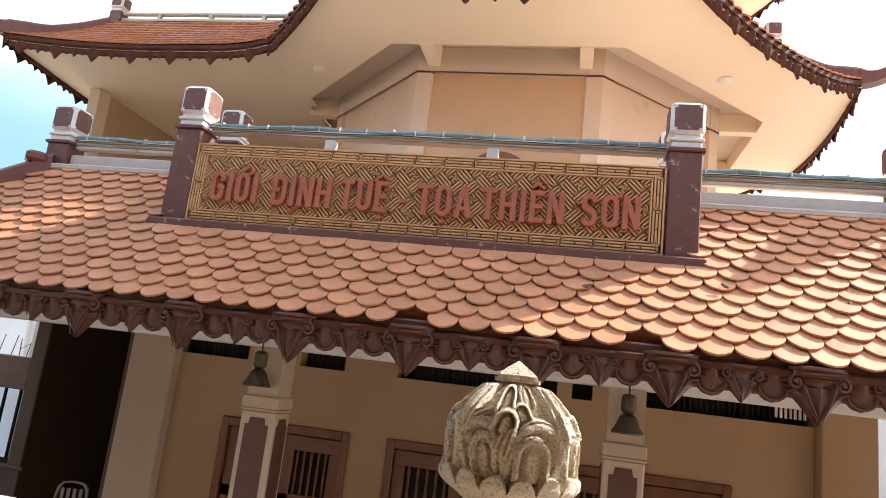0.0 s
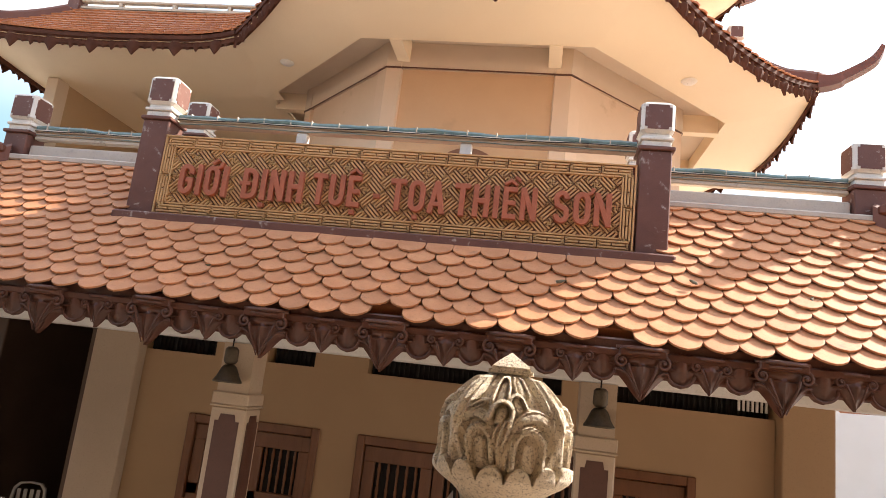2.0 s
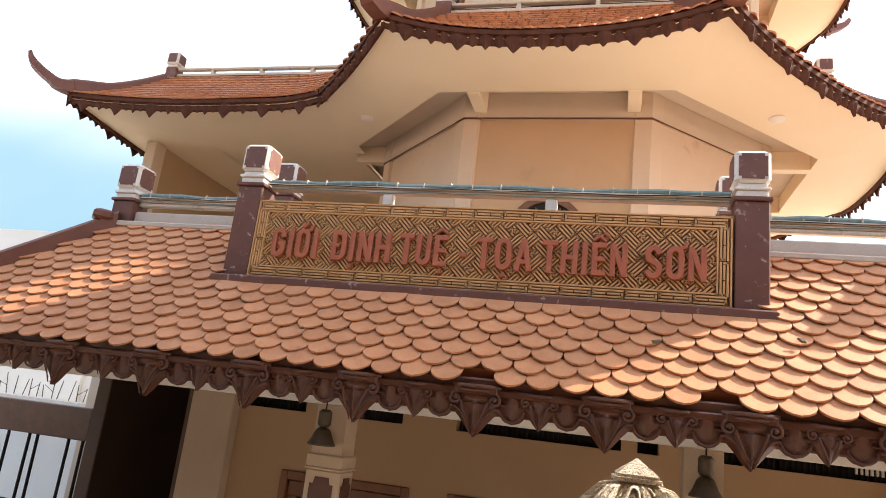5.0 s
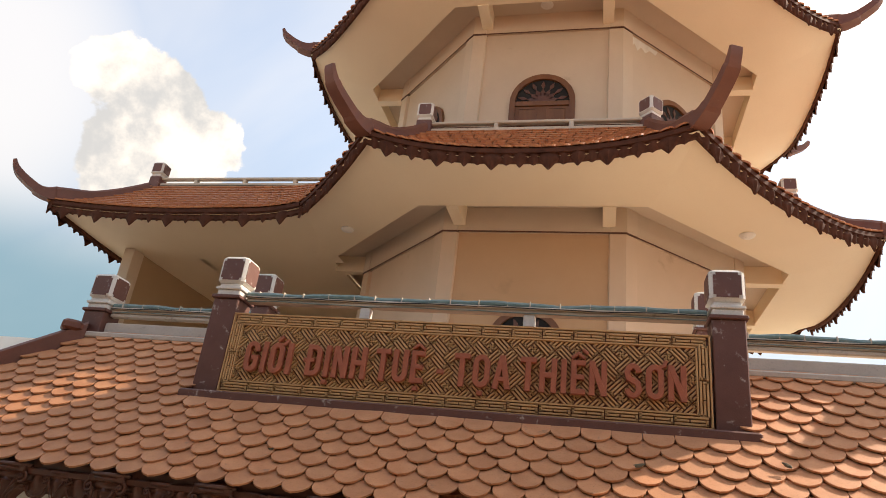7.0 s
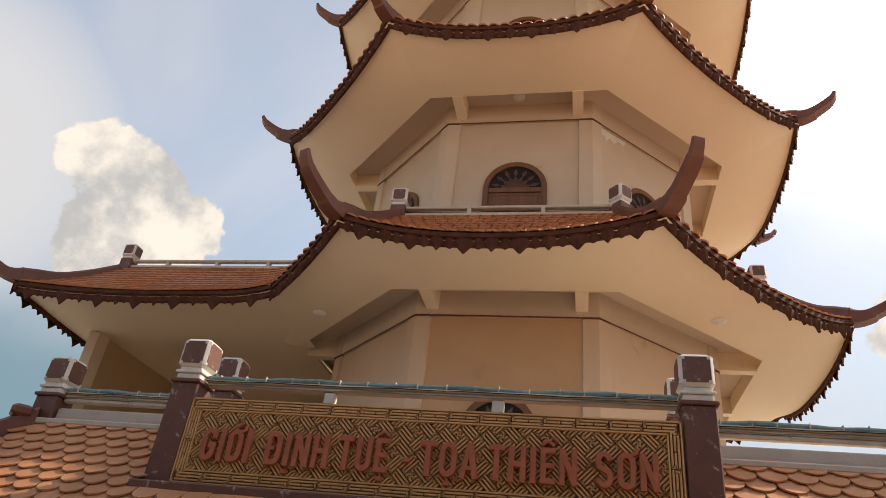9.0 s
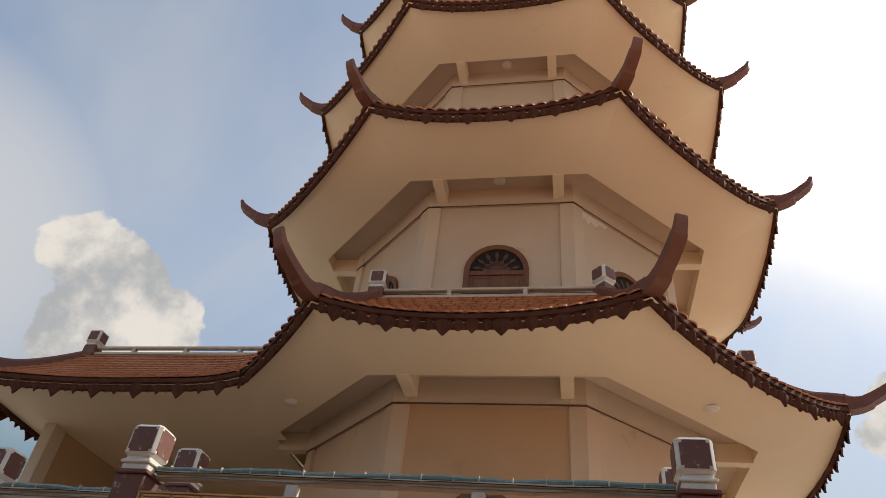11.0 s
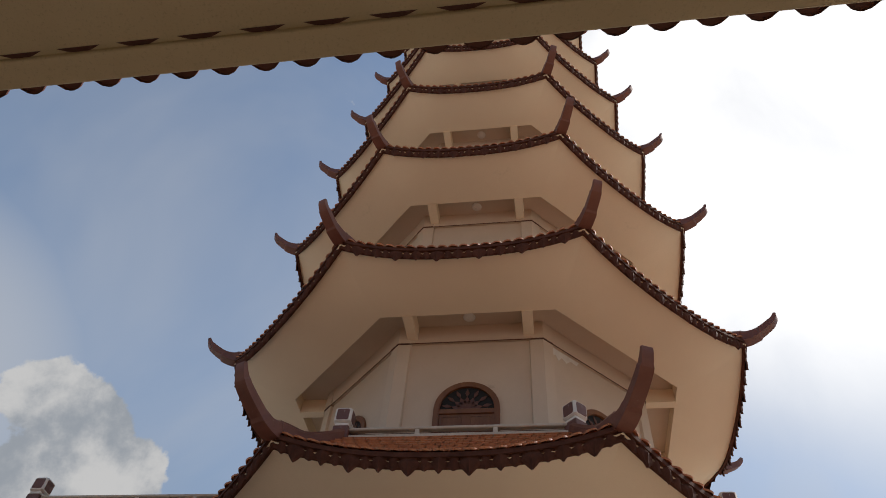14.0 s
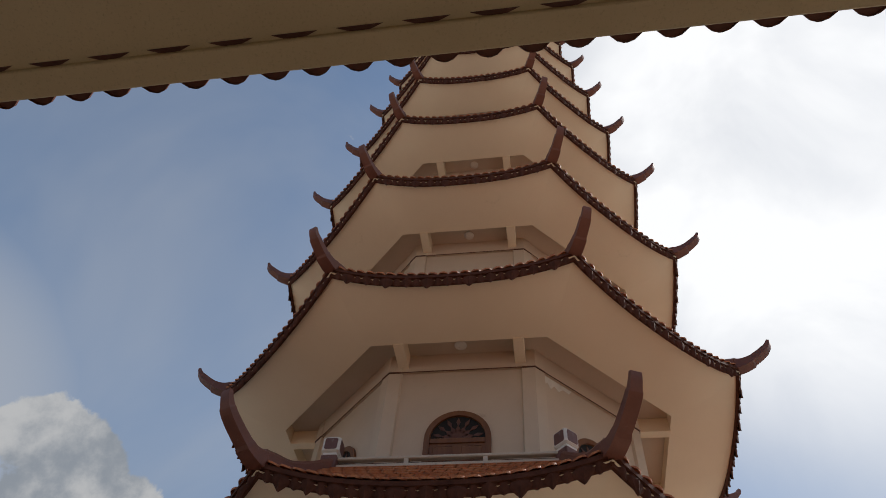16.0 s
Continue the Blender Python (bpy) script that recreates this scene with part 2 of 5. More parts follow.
# ---------------------------------------------------------------- geometry helpers
class Geo:
    def __init__(self):
        self.v, self.f = [], []

    def add(self, verts, faces):
        b = len(self.v)
        self.v += [tuple(p) for p in verts]
        self.f += [tuple(b + i for i in f) for f in faces]
        return self

    def box(self, x0, x1, y0, y1, z0, z1, c=0.0, m=None):
        """A block with chamfered edges of width c."""
        if c <= 0:
            vs = [Vector((x, y, z)) for z in (z0, z1) for y in (y0, y1) for x in (x0, x1)]
            fs = [(0, 2, 3, 1), (4, 5, 7, 6), (0, 1, 5, 4), (2, 6, 7, 3), (0, 4, 6, 2), (1, 3, 7, 5)]
        else:
            def ring(i, z):
                x_0, x_1, y_0, y_1 = x0 + i, x1 - i, y0 + i, y1 - i
                return [Vector(p) for p in ((x_0 + c, y_0, z), (x_1 - c, y_0, z), (x_1, y_0 + c, z), (x_1, y_1 - c, z), (x_1 - c, y_1, z), (x_0 + c, y_1, z), (x_0, y_1 - c, z), (x_0, y_0 + c, z))]
            rings = [ring(c, z0), ring(0, z0 + c), ring(0, z1 - c), ring(c, z1)]
            rings = [[Vector(p) for p in r] for r in rings]
            vs = [p for r in rings for p in r]
            fs = [tuple(range(7, -1, -1)), tuple(range(24, 32))]
            for k in range(3):
                for i in range(8):
                    j = (i + 1) % 8
                    fs.append((8 * k + i, 8 * k + j, 8 * k + 8 + j, 8 * k + 8 + i))
        if m is not None:
            vs = [m @ p for p in vs]
        return self.add(vs, fs)

    def loft(self, rings, close=True, caps=True):
        n = len(rings[0])
        vs = [p for r in rings for p in r]
        fs = []
        for k in range(len(rings) - 1):
            for i in range(n if close else n - 1):
                j = (i + 1) % n
                fs.append((n * k + i, n * k + j, n * k + n + j, n * k + n + i))
        if caps and close:
            fs += [tuple(range(n - 1, -1, -1)), tuple(range(n * (len(rings) - 1), n * len(rings)))]
        return self.add(vs, fs)

    def lathe(self, profile, n=24, m=None):
        rings = [[Vector((r * math.cos(2 * math.pi * i / n), r * math.sin(2 * math.pi * i / n), z)) for i in range(n)] for r, z in profile]
        if m is not None:
            rings = [[m @ p for p in r] for r in rings]
        return self.loft(rings)

    def prism(self, outline, lo, hi, frame_of=lambda u, w, d: (u, d, w)):
        """An outline in (u, w) pushed from lo to hi along d."""
        a = [frame_of(u, w, lo) for u, w in outline]
        b = [frame_of(u, w, hi) for u, w in outline]
        return self.loft([a, b])

    def ball(self, c, r, n=10, sq=(1, 1, 1)):
        rings = []
        for k in range(1, n // 2 + 2):
            th = math.pi * (k - 0.5) / (n // 2 + 1)
            rings.append([(c[0] + sq[0] * r * math.sin(th) * math.cos(2 * math.pi * i / n), c[1] + sq[1] * r * math.sin(th) * math.sin(2 * math.pi * i / n), c[2] - sq[2] * r * math.cos(th)) for i in range(n)])
        return self.loft(rings)

    def mesh(self, name, material, smooth=False):
        me = bpy.data.meshes.new(name)
        me.from_pydata([tuple(p) for p in self.v], [], self.f)
        me.materials.append(material)
        bm = bmesh.new()
        bm.from_mesh(me)
        bmesh.ops.recalc_face_normals(bm, faces=bm.faces)
        bm.to_mesh(me)
        bm.free()
        if smooth:
            me.shade_smooth()
            me.set_sharp_from_angle(angle=radians(38))
        return me


def put(name, me, parent=None, m=None, label=""):
    ob = new(name, me)
    ob.parent = parent
    if m is not None:
        ob.matrix_basis = m
    if label:
        tagged(ob, label)
    return ob


def part(name, geo, material, parent=None, label="", smooth=False, m=None):
    return put(name, geo.mesh(name, material, smooth), parent, m, label)


def thing(name, m, label, category, group="", kind=""):
    e = new(name)
    e.empty_display_size = 0.2
    e.matrix_basis = m
    return tagged(e, label, category, group, kind)


def spun(k):
    return pose(0, 0, 0, 0, 0, 45 * k)


T22 = math.tan(radians(22.5))


def lerp(a, b, t):
    return a + (b - a) * t


def tongue(geo, at, right, down, up, w, l, t, tip=0.006):
    """One scale tile: a flat slab with a rounded lower end and a small notch."""
    pts = [(-0.5, 0.0), (-0.5, -0.52), (-0.46, -0.68), (-0.36, -0.83), (-0.2, -0.95), (-0.045, -0.995), (0.0, -0.995 + tip / l), (0.045, -0.995), (0.2, -0.95), (0.36, -0.83), (0.46, -0.68), (0.5, -0.52), (0.5, 0.0)]
    top = [at + right * (u * w) - down * (v * l) + up * (t * (1.0 if v < -0.3 else 0.4)) for u, v in pts]
    inner = [at + right * (u * w * 0.975) - down * (v * l * 0.985) + up * (t * 1.06) for u, v in pts]
    low = [p - up * t for p in top]
    n = len(pts)
    vs = low + top + inner
    fs = []
    for k in range(2):
        for i in range(n - 1):
            fs.append((n * k + i, n * k + i + 1, n * k + n + i + 1, n * k + n + i))
    fs.append(tuple(range(2 * n, 3 * n)))
    geo.add(vs, fs)


# ---------------------------------------------------------------- carved pendants
def petal(geo, cx, top, half, drop, y, bulge, tip, nu=12, nv=14, flutes=0, place=lambda x, d, z: Vector((x, d, z))):
    """A carved drop that hangs from `top`; tip 0 is round, 1 is pointed."""
    rings = []
    for j in range(nv + 1):
        v = j / nv
        if tip:
            w = 1.0 - 0.10 * math.sin(math.pi * min(v / 0.4, 1)) if v < 0.4 else (1 - ((v - 0.4) / 0.6) ** 1.35) * (1 - 0.16 * math.sin(math.pi * (v - 0.4) / 0.6))
            w = max(w, 0.02)
        else:
            w = 1.0 if v < 0.45 else math.sqrt(max(1 - ((v - 0.45) / 0.55) ** 2, 0.0004))
        row = []
        for i in range(nu + 1):
            u = 2 * i / nu - 1
            d = bulge * (1 - abs(u) ** 2.2) * (0.5 + 0.5 * math.sin(math.pi * min(v + 0.25, 1)))
            if flutes:
                d += bulge * 0.22 * math.cos(u * math.pi * flutes) * (1 - abs(u)) * (1 if v > 0.2 else 0)
                d -= bulge * 0.25 * max(0.0, 1 - abs(v - 0.2) / 0.05)
            row.append(place(cx + u * half * w, y - d, top - v * drop))
        rings.append(row)
    geo.loft(rings, close=False)
    back = [[place(cx + (2 * i / nu - 1) * half * 0.98, y + 0.02, top) for i in range(nu + 1)], rings[0]]
    geo.loft(back, close=False)
    return geo


# ---------------------------------------------------------------- ground
GROUND = 0.3
g = Geo().box(-600, 600, -600, 600, GROUND - 0.5, GROUND)
tagged(part("ground", g, PAVING), "pale grey concrete courtyard paving", "ground", kind="structure")

# unseen strip over the paving, dark in place of shade, to dim the porch
g = Geo().box(-14, 14, 2.0, 9.0, GROUND, GROUND + 0.02)
tagged(part("courtyard_floor", g, COURT), "unseen dark red-brown strip added to cut bounce into the porch", "floor", kind="structure")

# unseen wall, added to keep sky light from the left off the porch
g = Geo().box(-7.4, -7.2, 2.1, 4.4, GROUND, 4.2, 0.01).box(-7.45, -7.15, 2.1, 4.45, 4.202, 4.28, 0.01)
tagged(part("wall_court", g, PASSAGE), "unseen dark brown wall added to block light from the left", "wall", kind="structure")

# ---------------------------------------------------------------- porch building
EAVE_Y, EAVE_Z, SLOPE = 4.05, 3.50, 0.98          # lower edge of the tiled slope
TOP_Y = 5.32
X0, X1 = -4.98, 2.42                              # ridge ends, at the corner posts
FLARE = TOP_Y - EAVE_Y
TOP_Z = EAVE_Z + SLOPE * FLARE
PY, DECK = 6.0, 4.66                              # door wall and flat roof behind the slope


def slope_z(y):
    return EAVE_Z + SLOPE * (y - EAVE_Y)


porch_roof = thing("porch_roof", pose(0, 0, 0), "hipped porch roof of orange scale tiles over the doors", "roof", kind="structure")
g = Geo()
th = 0.10
ring_e = [Vector((X0 - FLARE + 0.15, EAVE_Y + 0.15, EAVE_Z + 0.12)), Vector((X1 + FLARE - 0.15, EAVE_Y + 0.15, EAVE_Z + 0.12))]
ring_t = [Vector((X0, TOP_Y, TOP_Z)), Vector((X1, TOP_Y, TOP_Z))]
n_ = Vector((0, -SLOPE, 1)).normalized() * th
g.loft([[ring_e[0], ring_e[1], ring_e[1] - n_, ring_e[0] - n_], [ring_t[0], ring_t[1], ring_t[1] - n_, ring_t[0] - n_]])
part("roof_deck", g, TILE_FAR, porch_roof)
for side, xs in ((-1, X0), (1, X1)):
    g = Geo()
    xe = xs + side * FLARE
    g.loft([[(xe, EAVE_Y + 0.03, EAVE_Z - 0.03), (xe, 9.0, EAVE_Z - 0.03), (xe, 9.0, EAVE_Z - 0.13), (xe, EAVE_Y + 0.03, EAVE_Z - 0.13)],
            [(xs, TOP_Y, TOP_Z), (xs, 9.0, TOP_Z), (xs, 9.0, TOP_Z - 0.1), (xs, TOP_Y, TOP_Z - 0.1)]])
    part("hip_end_deck", g, TILE_FAR, porch_roof)
    g = Geo()
    steps = 10
    rings = []
    for k in range(steps + 1):
        f = k / steps
        p = Vector((lerp(xs, xe, f), lerp(TOP_Y, EAVE_Y, f), lerp(TOP_Z, EAVE_Z, f) + 0.02 + 0.10 * max(0, f - 0.75) ** 2 * 16))
        a = Vector((side * 1, 1, 0)).normalized() * 0.085
        rings.append([p - a - Vector((0, 0, 0.1)), p + a - Vector((0, 0, 0.1)), p + a + Vector((0, 0, 0.085)), p + a * 0.5 + Vector((0, 0, 0.115)), p - a * 0.5 + Vector((0, 0, 0.115)), p - a + Vector((0, 0, 0.085))])
    g.loft(rings)
    part("hip_ridge", g, RIDGE, porch_roof, "dark brown hip ridge")
    for f in (0.07, 0.66):
        p = Vector((lerp(xs, xe, f), lerp(TOP_Y, EAVE_Y, f), lerp(TOP_Z, EAVE_Z, f) + 0.10))
        g = Geo().box(-0.11, 0.11, -0.09, 0.09, 0, 0.10, 0.025)
        part("ridge_block", g, RIDGE, porch_roof, m=pose(*p, 0, 0, 45 * side))

# pale flashing along the top of the slope
g = Geo().box(X0 - 0.02, X1 + 0.02, TOP_Y - 0.06, TOP_Y + 0.04, TOP_Z - 0.02, TOP_Z + 0.035, 0.012)
part("ridge_flashing", g, CEMENT, porch_roof, "pale cement flashing strip")

# soffit, fascia beam and hidden fill under the slope
g = Geo().box(X0 - FLARE + 0.1, X1 + FLARE - 0.1, EAVE_Y + 0.12, PY, 3.36, 3.42)
tagged(part("porch_ceiling", g, CHALK), "white painted porch ceiling", "ceiling", kind="structure")
g = Geo().box(X0 - FLARE + 0.3, X1 + FLARE - 0.3, 4.44, 4.66, 3.29, 3.357, 0.008)
tagged(part("porch_beam", g, CHALK), "white painted eave beam on columns", "beam", kind="structure")
g = Geo().box(X0 - 0.2, X1 + 0.2, TOP_Y + 0.045, 9.2, DECK - 0.16, DECK)
tagged(part("roof_terrace", g, DECKING), "flat pale-tiled roof terrace behind the railing", "floor", kind="structure")

# ---- carved valance
valance = thing("valance", pose(0, 0, 0), "dark brown carved eave valance with pointed pendants", "valance")
PITCH = 0.775
VX0, VX1 = X0 - FLARE + 0.05, X1 + FLARE - 0.05
g = Geo()
g.box(VX0, VX1, 4.11, 4.17, 3.34, 3.56, 0.012)
part("valance_board", g, CARVED, valance)
part("crown_moulding", Geo().box(VX0, VX1, 4.075, 4.108, 3.445, 3.50, 0.012), CARVED, valance)
part("valance_fillet", Geo().box(VX0, VX1, 4.09, 4.108, 3.40, 3.415, 0.006), CARVED, valance)


def tube(geo, path, radius):
    """A carved roll along a path in the face of the board."""
    rings = []
    for i, c in enumerate(path):
        d = (path[min(i + 1, len(path) - 1)] - path[max(i - 1, 0)]).normalized()
        n = Vector((0, 1, 0)).cross(d).normalized()
        r = radius(i / (len(path) - 1)) if callable(radius) else radius
        rings.append([c + n * (r * math.cos(a)) + Vector((0, r * math.sin(a), 0)) for a in (0, 0.785, 1.571, 2.356, 3.142, 3.927, 4.712, 5.498)])
    geo.loft(rings)


def volute(geo, x, y, z, r, side, thick):
    """A scroll that winds inwards from its outer end."""
    path = []
    for i in range(19):
        t = i / 18
        a = math.pi * 0.5 - side * t * math.pi * 2.6
        q = r * (1 - 0.78 * t)
        path.append(Vector((x + q * math.cos(a), y - 0.012 * t, z + q * math.sin(a))))
    tube(geo, path, lambda t: thick * (1.0 - 0.35 * t))
    geo.ball((x, y - 0.010, z), r * 0.30, 8)


def pendant_mesh():
    """A shield with a spine, two scrolls on its shoulders and a moulded cap."""
    g = petal(Geo(), 0, -0.01, 0.142, 0.262, 0, 0.062, 1, 20, 24, 3)
    for side in (-1, 1):
        volute(g, side * 0.118, -0.050, -0.048, 0.040, side, 0.0105)
        tube(g, [Vector((side * lerp(0.082, 0.012, t ** 1.3), -0.060 - 0.012 * math.sin(math.pi * t), lerp(-0.060, -0.225, t))) for t in [i / 12 for i in range(13)]], lambda t: 0.0085 * (1.15 - t * 0.8))
        tube(g, [Vector((side * lerp(0.150, 0.010, t), -0.040 - 0.018 * t, -0.100 - 0.155 * t ** 1.6 + 0.02 * math.sin(math.pi * t))) for t in [i / 12 for i in range(13)]], lambda t: 0.0080 * (1.1 - t * 0.6))
    tube(g, [Vector((0, -0.060 + 0.028 * t ** 2, -0.085 - 0.178 * t)) for t in [i / 8 for i in range(9)]], lambda t: 0.011 * (1.15 - t))
    for z, half, deep in ((0.030, 0.150, 0.060), (0.006, 0.132, 0.050)):
        path = [Vector((half * u, -0.020 - deep * (1 - abs(u) ** 3), z)) for u in [i / 7 - 1 for i in range(15)]]
        tube(g, path, 0.013)
    g.box(-0.135, 0.135, -0.066, 0.0, -0.020, 0.030, 0.008)
    return g.mesh("carved_pendant", CARVED, True)


def small_pendant_mesh():
    g = petal(Geo(), 0, 0, 0.104, 0.195, 0, 0.046, 1, 16, 18, 2)
    for side in (-1, 1):
        volute(g, side * 0.082, -0.038, -0.040, 0.028, side, 0.0080)
        tube(g, [Vector((side * lerp(0.055, 0.008, t), -0.046 - 0.008 * math.sin(math.pi * t), lerp(-0.05, -0.165, t))) for t in [i / 9 for i in range(10)]], lambda t: 0.0068 * (1.15 - t * 0.8))
    path = [Vector((0.09 * u, -0.016 - 0.036 * (1 - abs(u) ** 3), 0.008)) for u in [i / 5 - 1 for i in range(11)]]
    tube(g, path, 0.011)
    return g.mesh("small_pendant", CARVED, True)


def lobe_mesh():
    """A rounded drop with a second, raised drop on it."""
    g = petal(Geo(), 0, 0, 0.086, 0.155, 0, 0.034, 0, 12, 14, 1)
    petal(g, 0, 0, 0.050, 0.118, -0.012, 0.034, 0, 10, 12, 0)
    path = [Vector((0.076 * math.sin(t), -0.026 - 0.010 * math.cos(t), -0.070 - 0.072 * math.cos(t))) for t in [-1.5 + 3.0 * i / 14 for i in range(15)]]
    tube(g, path, 0.0075)
    return g.mesh("carved_lobe", CARVED, True)


big, small, lobe = pendant_mesh(), small_pendant_mesh(), lobe_mesh()
tip_x = 0.56
k0 = math.ceil((VX0 + 0.2 - tip_x) / PITCH)
k1 = math.floor((VX1 - 0.2 - tip_x) / PITCH)
for k in range(k0, k1 + 1):
    x = tip_x + k * PITCH
    put("carved_pendant", big, valance, pose(x, 4.11, 3.475))
    put("carved_lobe", lobe, valance, pose(x + 0.225, 4.12, 3.455))
    put("small_pendant", small, valance, pose(x + 0.3875, 4.12, 3.475))
    put("carved_lobe", lobe, valance, pose(x + 0.55, 4.12, 3.455))

# ---- door wall under the porch
wall = thing("wall_porch", pose(0, 0, 0), "tan rendered porch wall with dark vent slots", "wall", kind="structure")
DOORS = [(-3.12, -1.88), (-1.53, -0.15), (-0.02, 1.33)]
SLOTS = [(-3.70, -2.98), (-2.46, -2.02), (-1.52, -0.10), (0.03, 0.20), (0.62, 1.94)]
DOOR_TOP, SLOT0, SLOT1 = 2.66, 3.19, 3.345
WX0, WX1 = -4.1, 1.94
xs = sorted({WX0, WX1, *[v for s in SLOTS for v in s], *[v for d in DOORS for v in d]})
g = Geo()
for a, b in zip(xs, xs[1:]):
    m_ = (a + b) / 2
    door_here = any(p < m_ < q for p, q in DOORS)
    slot_here = any(p < m_ < q for p, q in SLOTS)
    g.box(a, b, PY, PY + 0.2, DOOR_TOP if door_here else GROUND, SLOT0)
    if not slot_here:
        g.box(a, b, PY, PY + 0.2, SLOT0, 3.36)
face_ = part("wall_face", g, WALL, wall)
bm = bmesh.new()
bm.from_mesh(face_.data)
bmesh.ops.remove_doubles(bm, verts=bm.verts, dist=0.0005)
bm.to_mesh(face_.data)
bm.free()
# black backing and slats put the darkness of the vents into the colour
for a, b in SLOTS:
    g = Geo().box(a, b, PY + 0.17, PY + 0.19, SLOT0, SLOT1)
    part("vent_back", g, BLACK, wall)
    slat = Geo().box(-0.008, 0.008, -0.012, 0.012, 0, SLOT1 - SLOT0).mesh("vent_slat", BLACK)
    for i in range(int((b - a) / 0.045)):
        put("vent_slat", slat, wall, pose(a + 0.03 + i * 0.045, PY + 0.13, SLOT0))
# black sheet in place of the unlit rooms behind the wall
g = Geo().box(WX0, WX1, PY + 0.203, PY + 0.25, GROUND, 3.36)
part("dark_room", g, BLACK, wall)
# white paint on these slats stands in for sun falling on them
pale = Geo().box(-0.008, 0.008, -0.012, 0.012, 0, 0.1).mesh("vent_slat", CHALK)
for i in range(7):
    put("vent_slat", pale, wall, pose(1.66 + i * 0.036, PY + 0.03, 3.235), "vent slat painted white in place of sunlight")

for a, b in DOORS:
    d = thing("porch_door", pose((a + b) / 2, PY, GROUND), "brown varnished double door with barred window panels", "door", "porch doors", "structure")
    w, h = (b - a) / 2, DOOR_TOP - GROUND
    g = Geo().box(-w, -w + 0.07, -0.03, 0.14, 0, h, 0.008).box(w - 0.07, w, -0.03, 0.14, 0, h, 0.008).box(-w + 0.07, w - 0.07, -0.03, 0.14, h - 0.08, h, 0.008)
    part("door_frame", g, TEAK, d)
    for s in (-1, 1):
        x0, x1 = (-w + 0.075, -0.006) if s < 0 else (0.006, w - 0.075)
        g = Geo()
        for z0, z1 in ((0.02, 0.25), (1.1, 1.25), (h - 0.22, h - 0.09), (1.66, 1.76)):
            g.box(x0, x1, 0.02, 0.065, z0, z1, 0.005)
        g.box(x0, x0 + 0.10, 0.02, 0.065, 0.25, h - 0.22, 0.005).box(x1 - 0.10, x1, 0.02, 0.065, 0.25, h - 0.22, 0.005)
        g.box(x0 + 0.1, x1 - 0.1, 0.035, 0.055, 0.25, 1.66)
        leaf = part("door_leaf", g, TEAK, d)
        # black sheet fills the window where the room lies in shade
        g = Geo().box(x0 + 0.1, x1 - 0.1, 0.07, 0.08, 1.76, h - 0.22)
        part("window_void", g, BLACK, leaf, "black sheet standing in for the unlit room behind the bars")
        bar = Geo().lathe([(0.011, 0), (0.011, 0.1), (0.016, 0.14), (0.011, 0.18), (0.011, 0.28), (0.016, 0.32), (0.011, 0.36), (0.011, h - 0.22 - 1.76)], 8).mesh("turned_bar", TEAK, True)
        nb = 5
        for i in range(nb):
            put("turned_bar", bar, leaf, pose(lerp(x0 + 0.1, x1 - 0.1, (i + 0.5) / nb), 0.045, 1.76))


# ---- porch columns with hung bells
def column(x):
    c = thing("porch_column", pose(x, 4.55, GROUND), "square cream column with dark brown inset panels", "column", "porch columns", "structure")
    top = 3.29 - GROUND
    cap = 2.96 - GROUND
    h = 0.125
    g = Geo().box(-h, h, -h, h, 0, cap - 0.10, 0.01)
    part("shaft", g, DIM_CREAM, c)
    g = Geo().box(-h - 0.012, h + 0.012, -h - 0.012, h + 0.012, cap - 0.10, cap - 0.085, 0.004).box(-h - 0.008, h + 0.008, -h - 0.008, h + 0.008, cap - 0.085, cap, 0.008)
    part("capital", g, DIM_CREAM, c, "pale capital block")
    g = Geo().box(-h + 0.012, h - 0.012, -h + 0.012, h - 0.012, cap, top)
    part("neck", g, DIM_CREAM, c)
    o = [(-0.085, 0.0), (0.085, 0.0), (0.085, 1.0), (0.06, 1.0), (0.05, 1.04), (-0.05, 1.04), (-0.06, 1.0), (-0.085, 1.0)]
    z0, z1 = 0.5, cap - 0.19
    o = [(u, z0 + (z1 - z0) * min(v, 1) + (0.045 if v > 1 else 0)) for u, v in o]
    panel = Geo().prism(o, -h - 0.006, -h + 0.01).mesh("brown_panel", PANEL)
    for k in range(4):
        put("brown_panel", panel, c, pose(0, 0, 0, 0, 0, 90 * k))
    b = thing("hanging_bell", pose(x, 4.55 - h - 0.10, 3.03), "small aged bronze bell hung before a column", "bell", "porch bells")
    g = Geo().lathe([(0.012, 0.112), (0.034, 0.108), (0.050, 0.092), (0.062, 0.066), (0.073, 0.038), (0.088, 0.014), (0.096, 0.004), (0.094, -0.006), (0.07, 0.03), (0.012, 0.09)], 20)
    part("bell_body", g, BRONZE, b, smooth=True)
    g = Geo().lathe([(0.004, 0.232), (0.030, 0.228), (0.044, 0.212), (0.046, 0.135), (0.034, 0.117), (0.012, 0.108)], 16)
    part("bell_crown", g, BRONZE, b, smooth=True)
    g = Geo().lathe([(0.005, 0.225), (0.005, 0.33)], 6)
    part("bell_cord", g, BLACK, b)


for x in (-2.055, 0.362):
    column(x)

# end pillars of the porch
g = Geo().box(-4.12, -3.66, 5.86, PY - 0.003, GROUND, 3.36, 0.01)
tagged(part("end_pillar", g, DIM_CREAM), "cream rendered pillar at the porch end", "pillar", kind="structure")
g = Geo().box(1.945, 2.345, 5.85, PY + 0.6, GROUND, 3.36, 0.01)
tagged(part("end_pillar", g, WALL), "tan rendered pillar at the porch end", "pillar", kind="structure")
g = Geo().box(2.9, 16.0, 13.0, 13.2, GROUND, 4.6, 0.005)
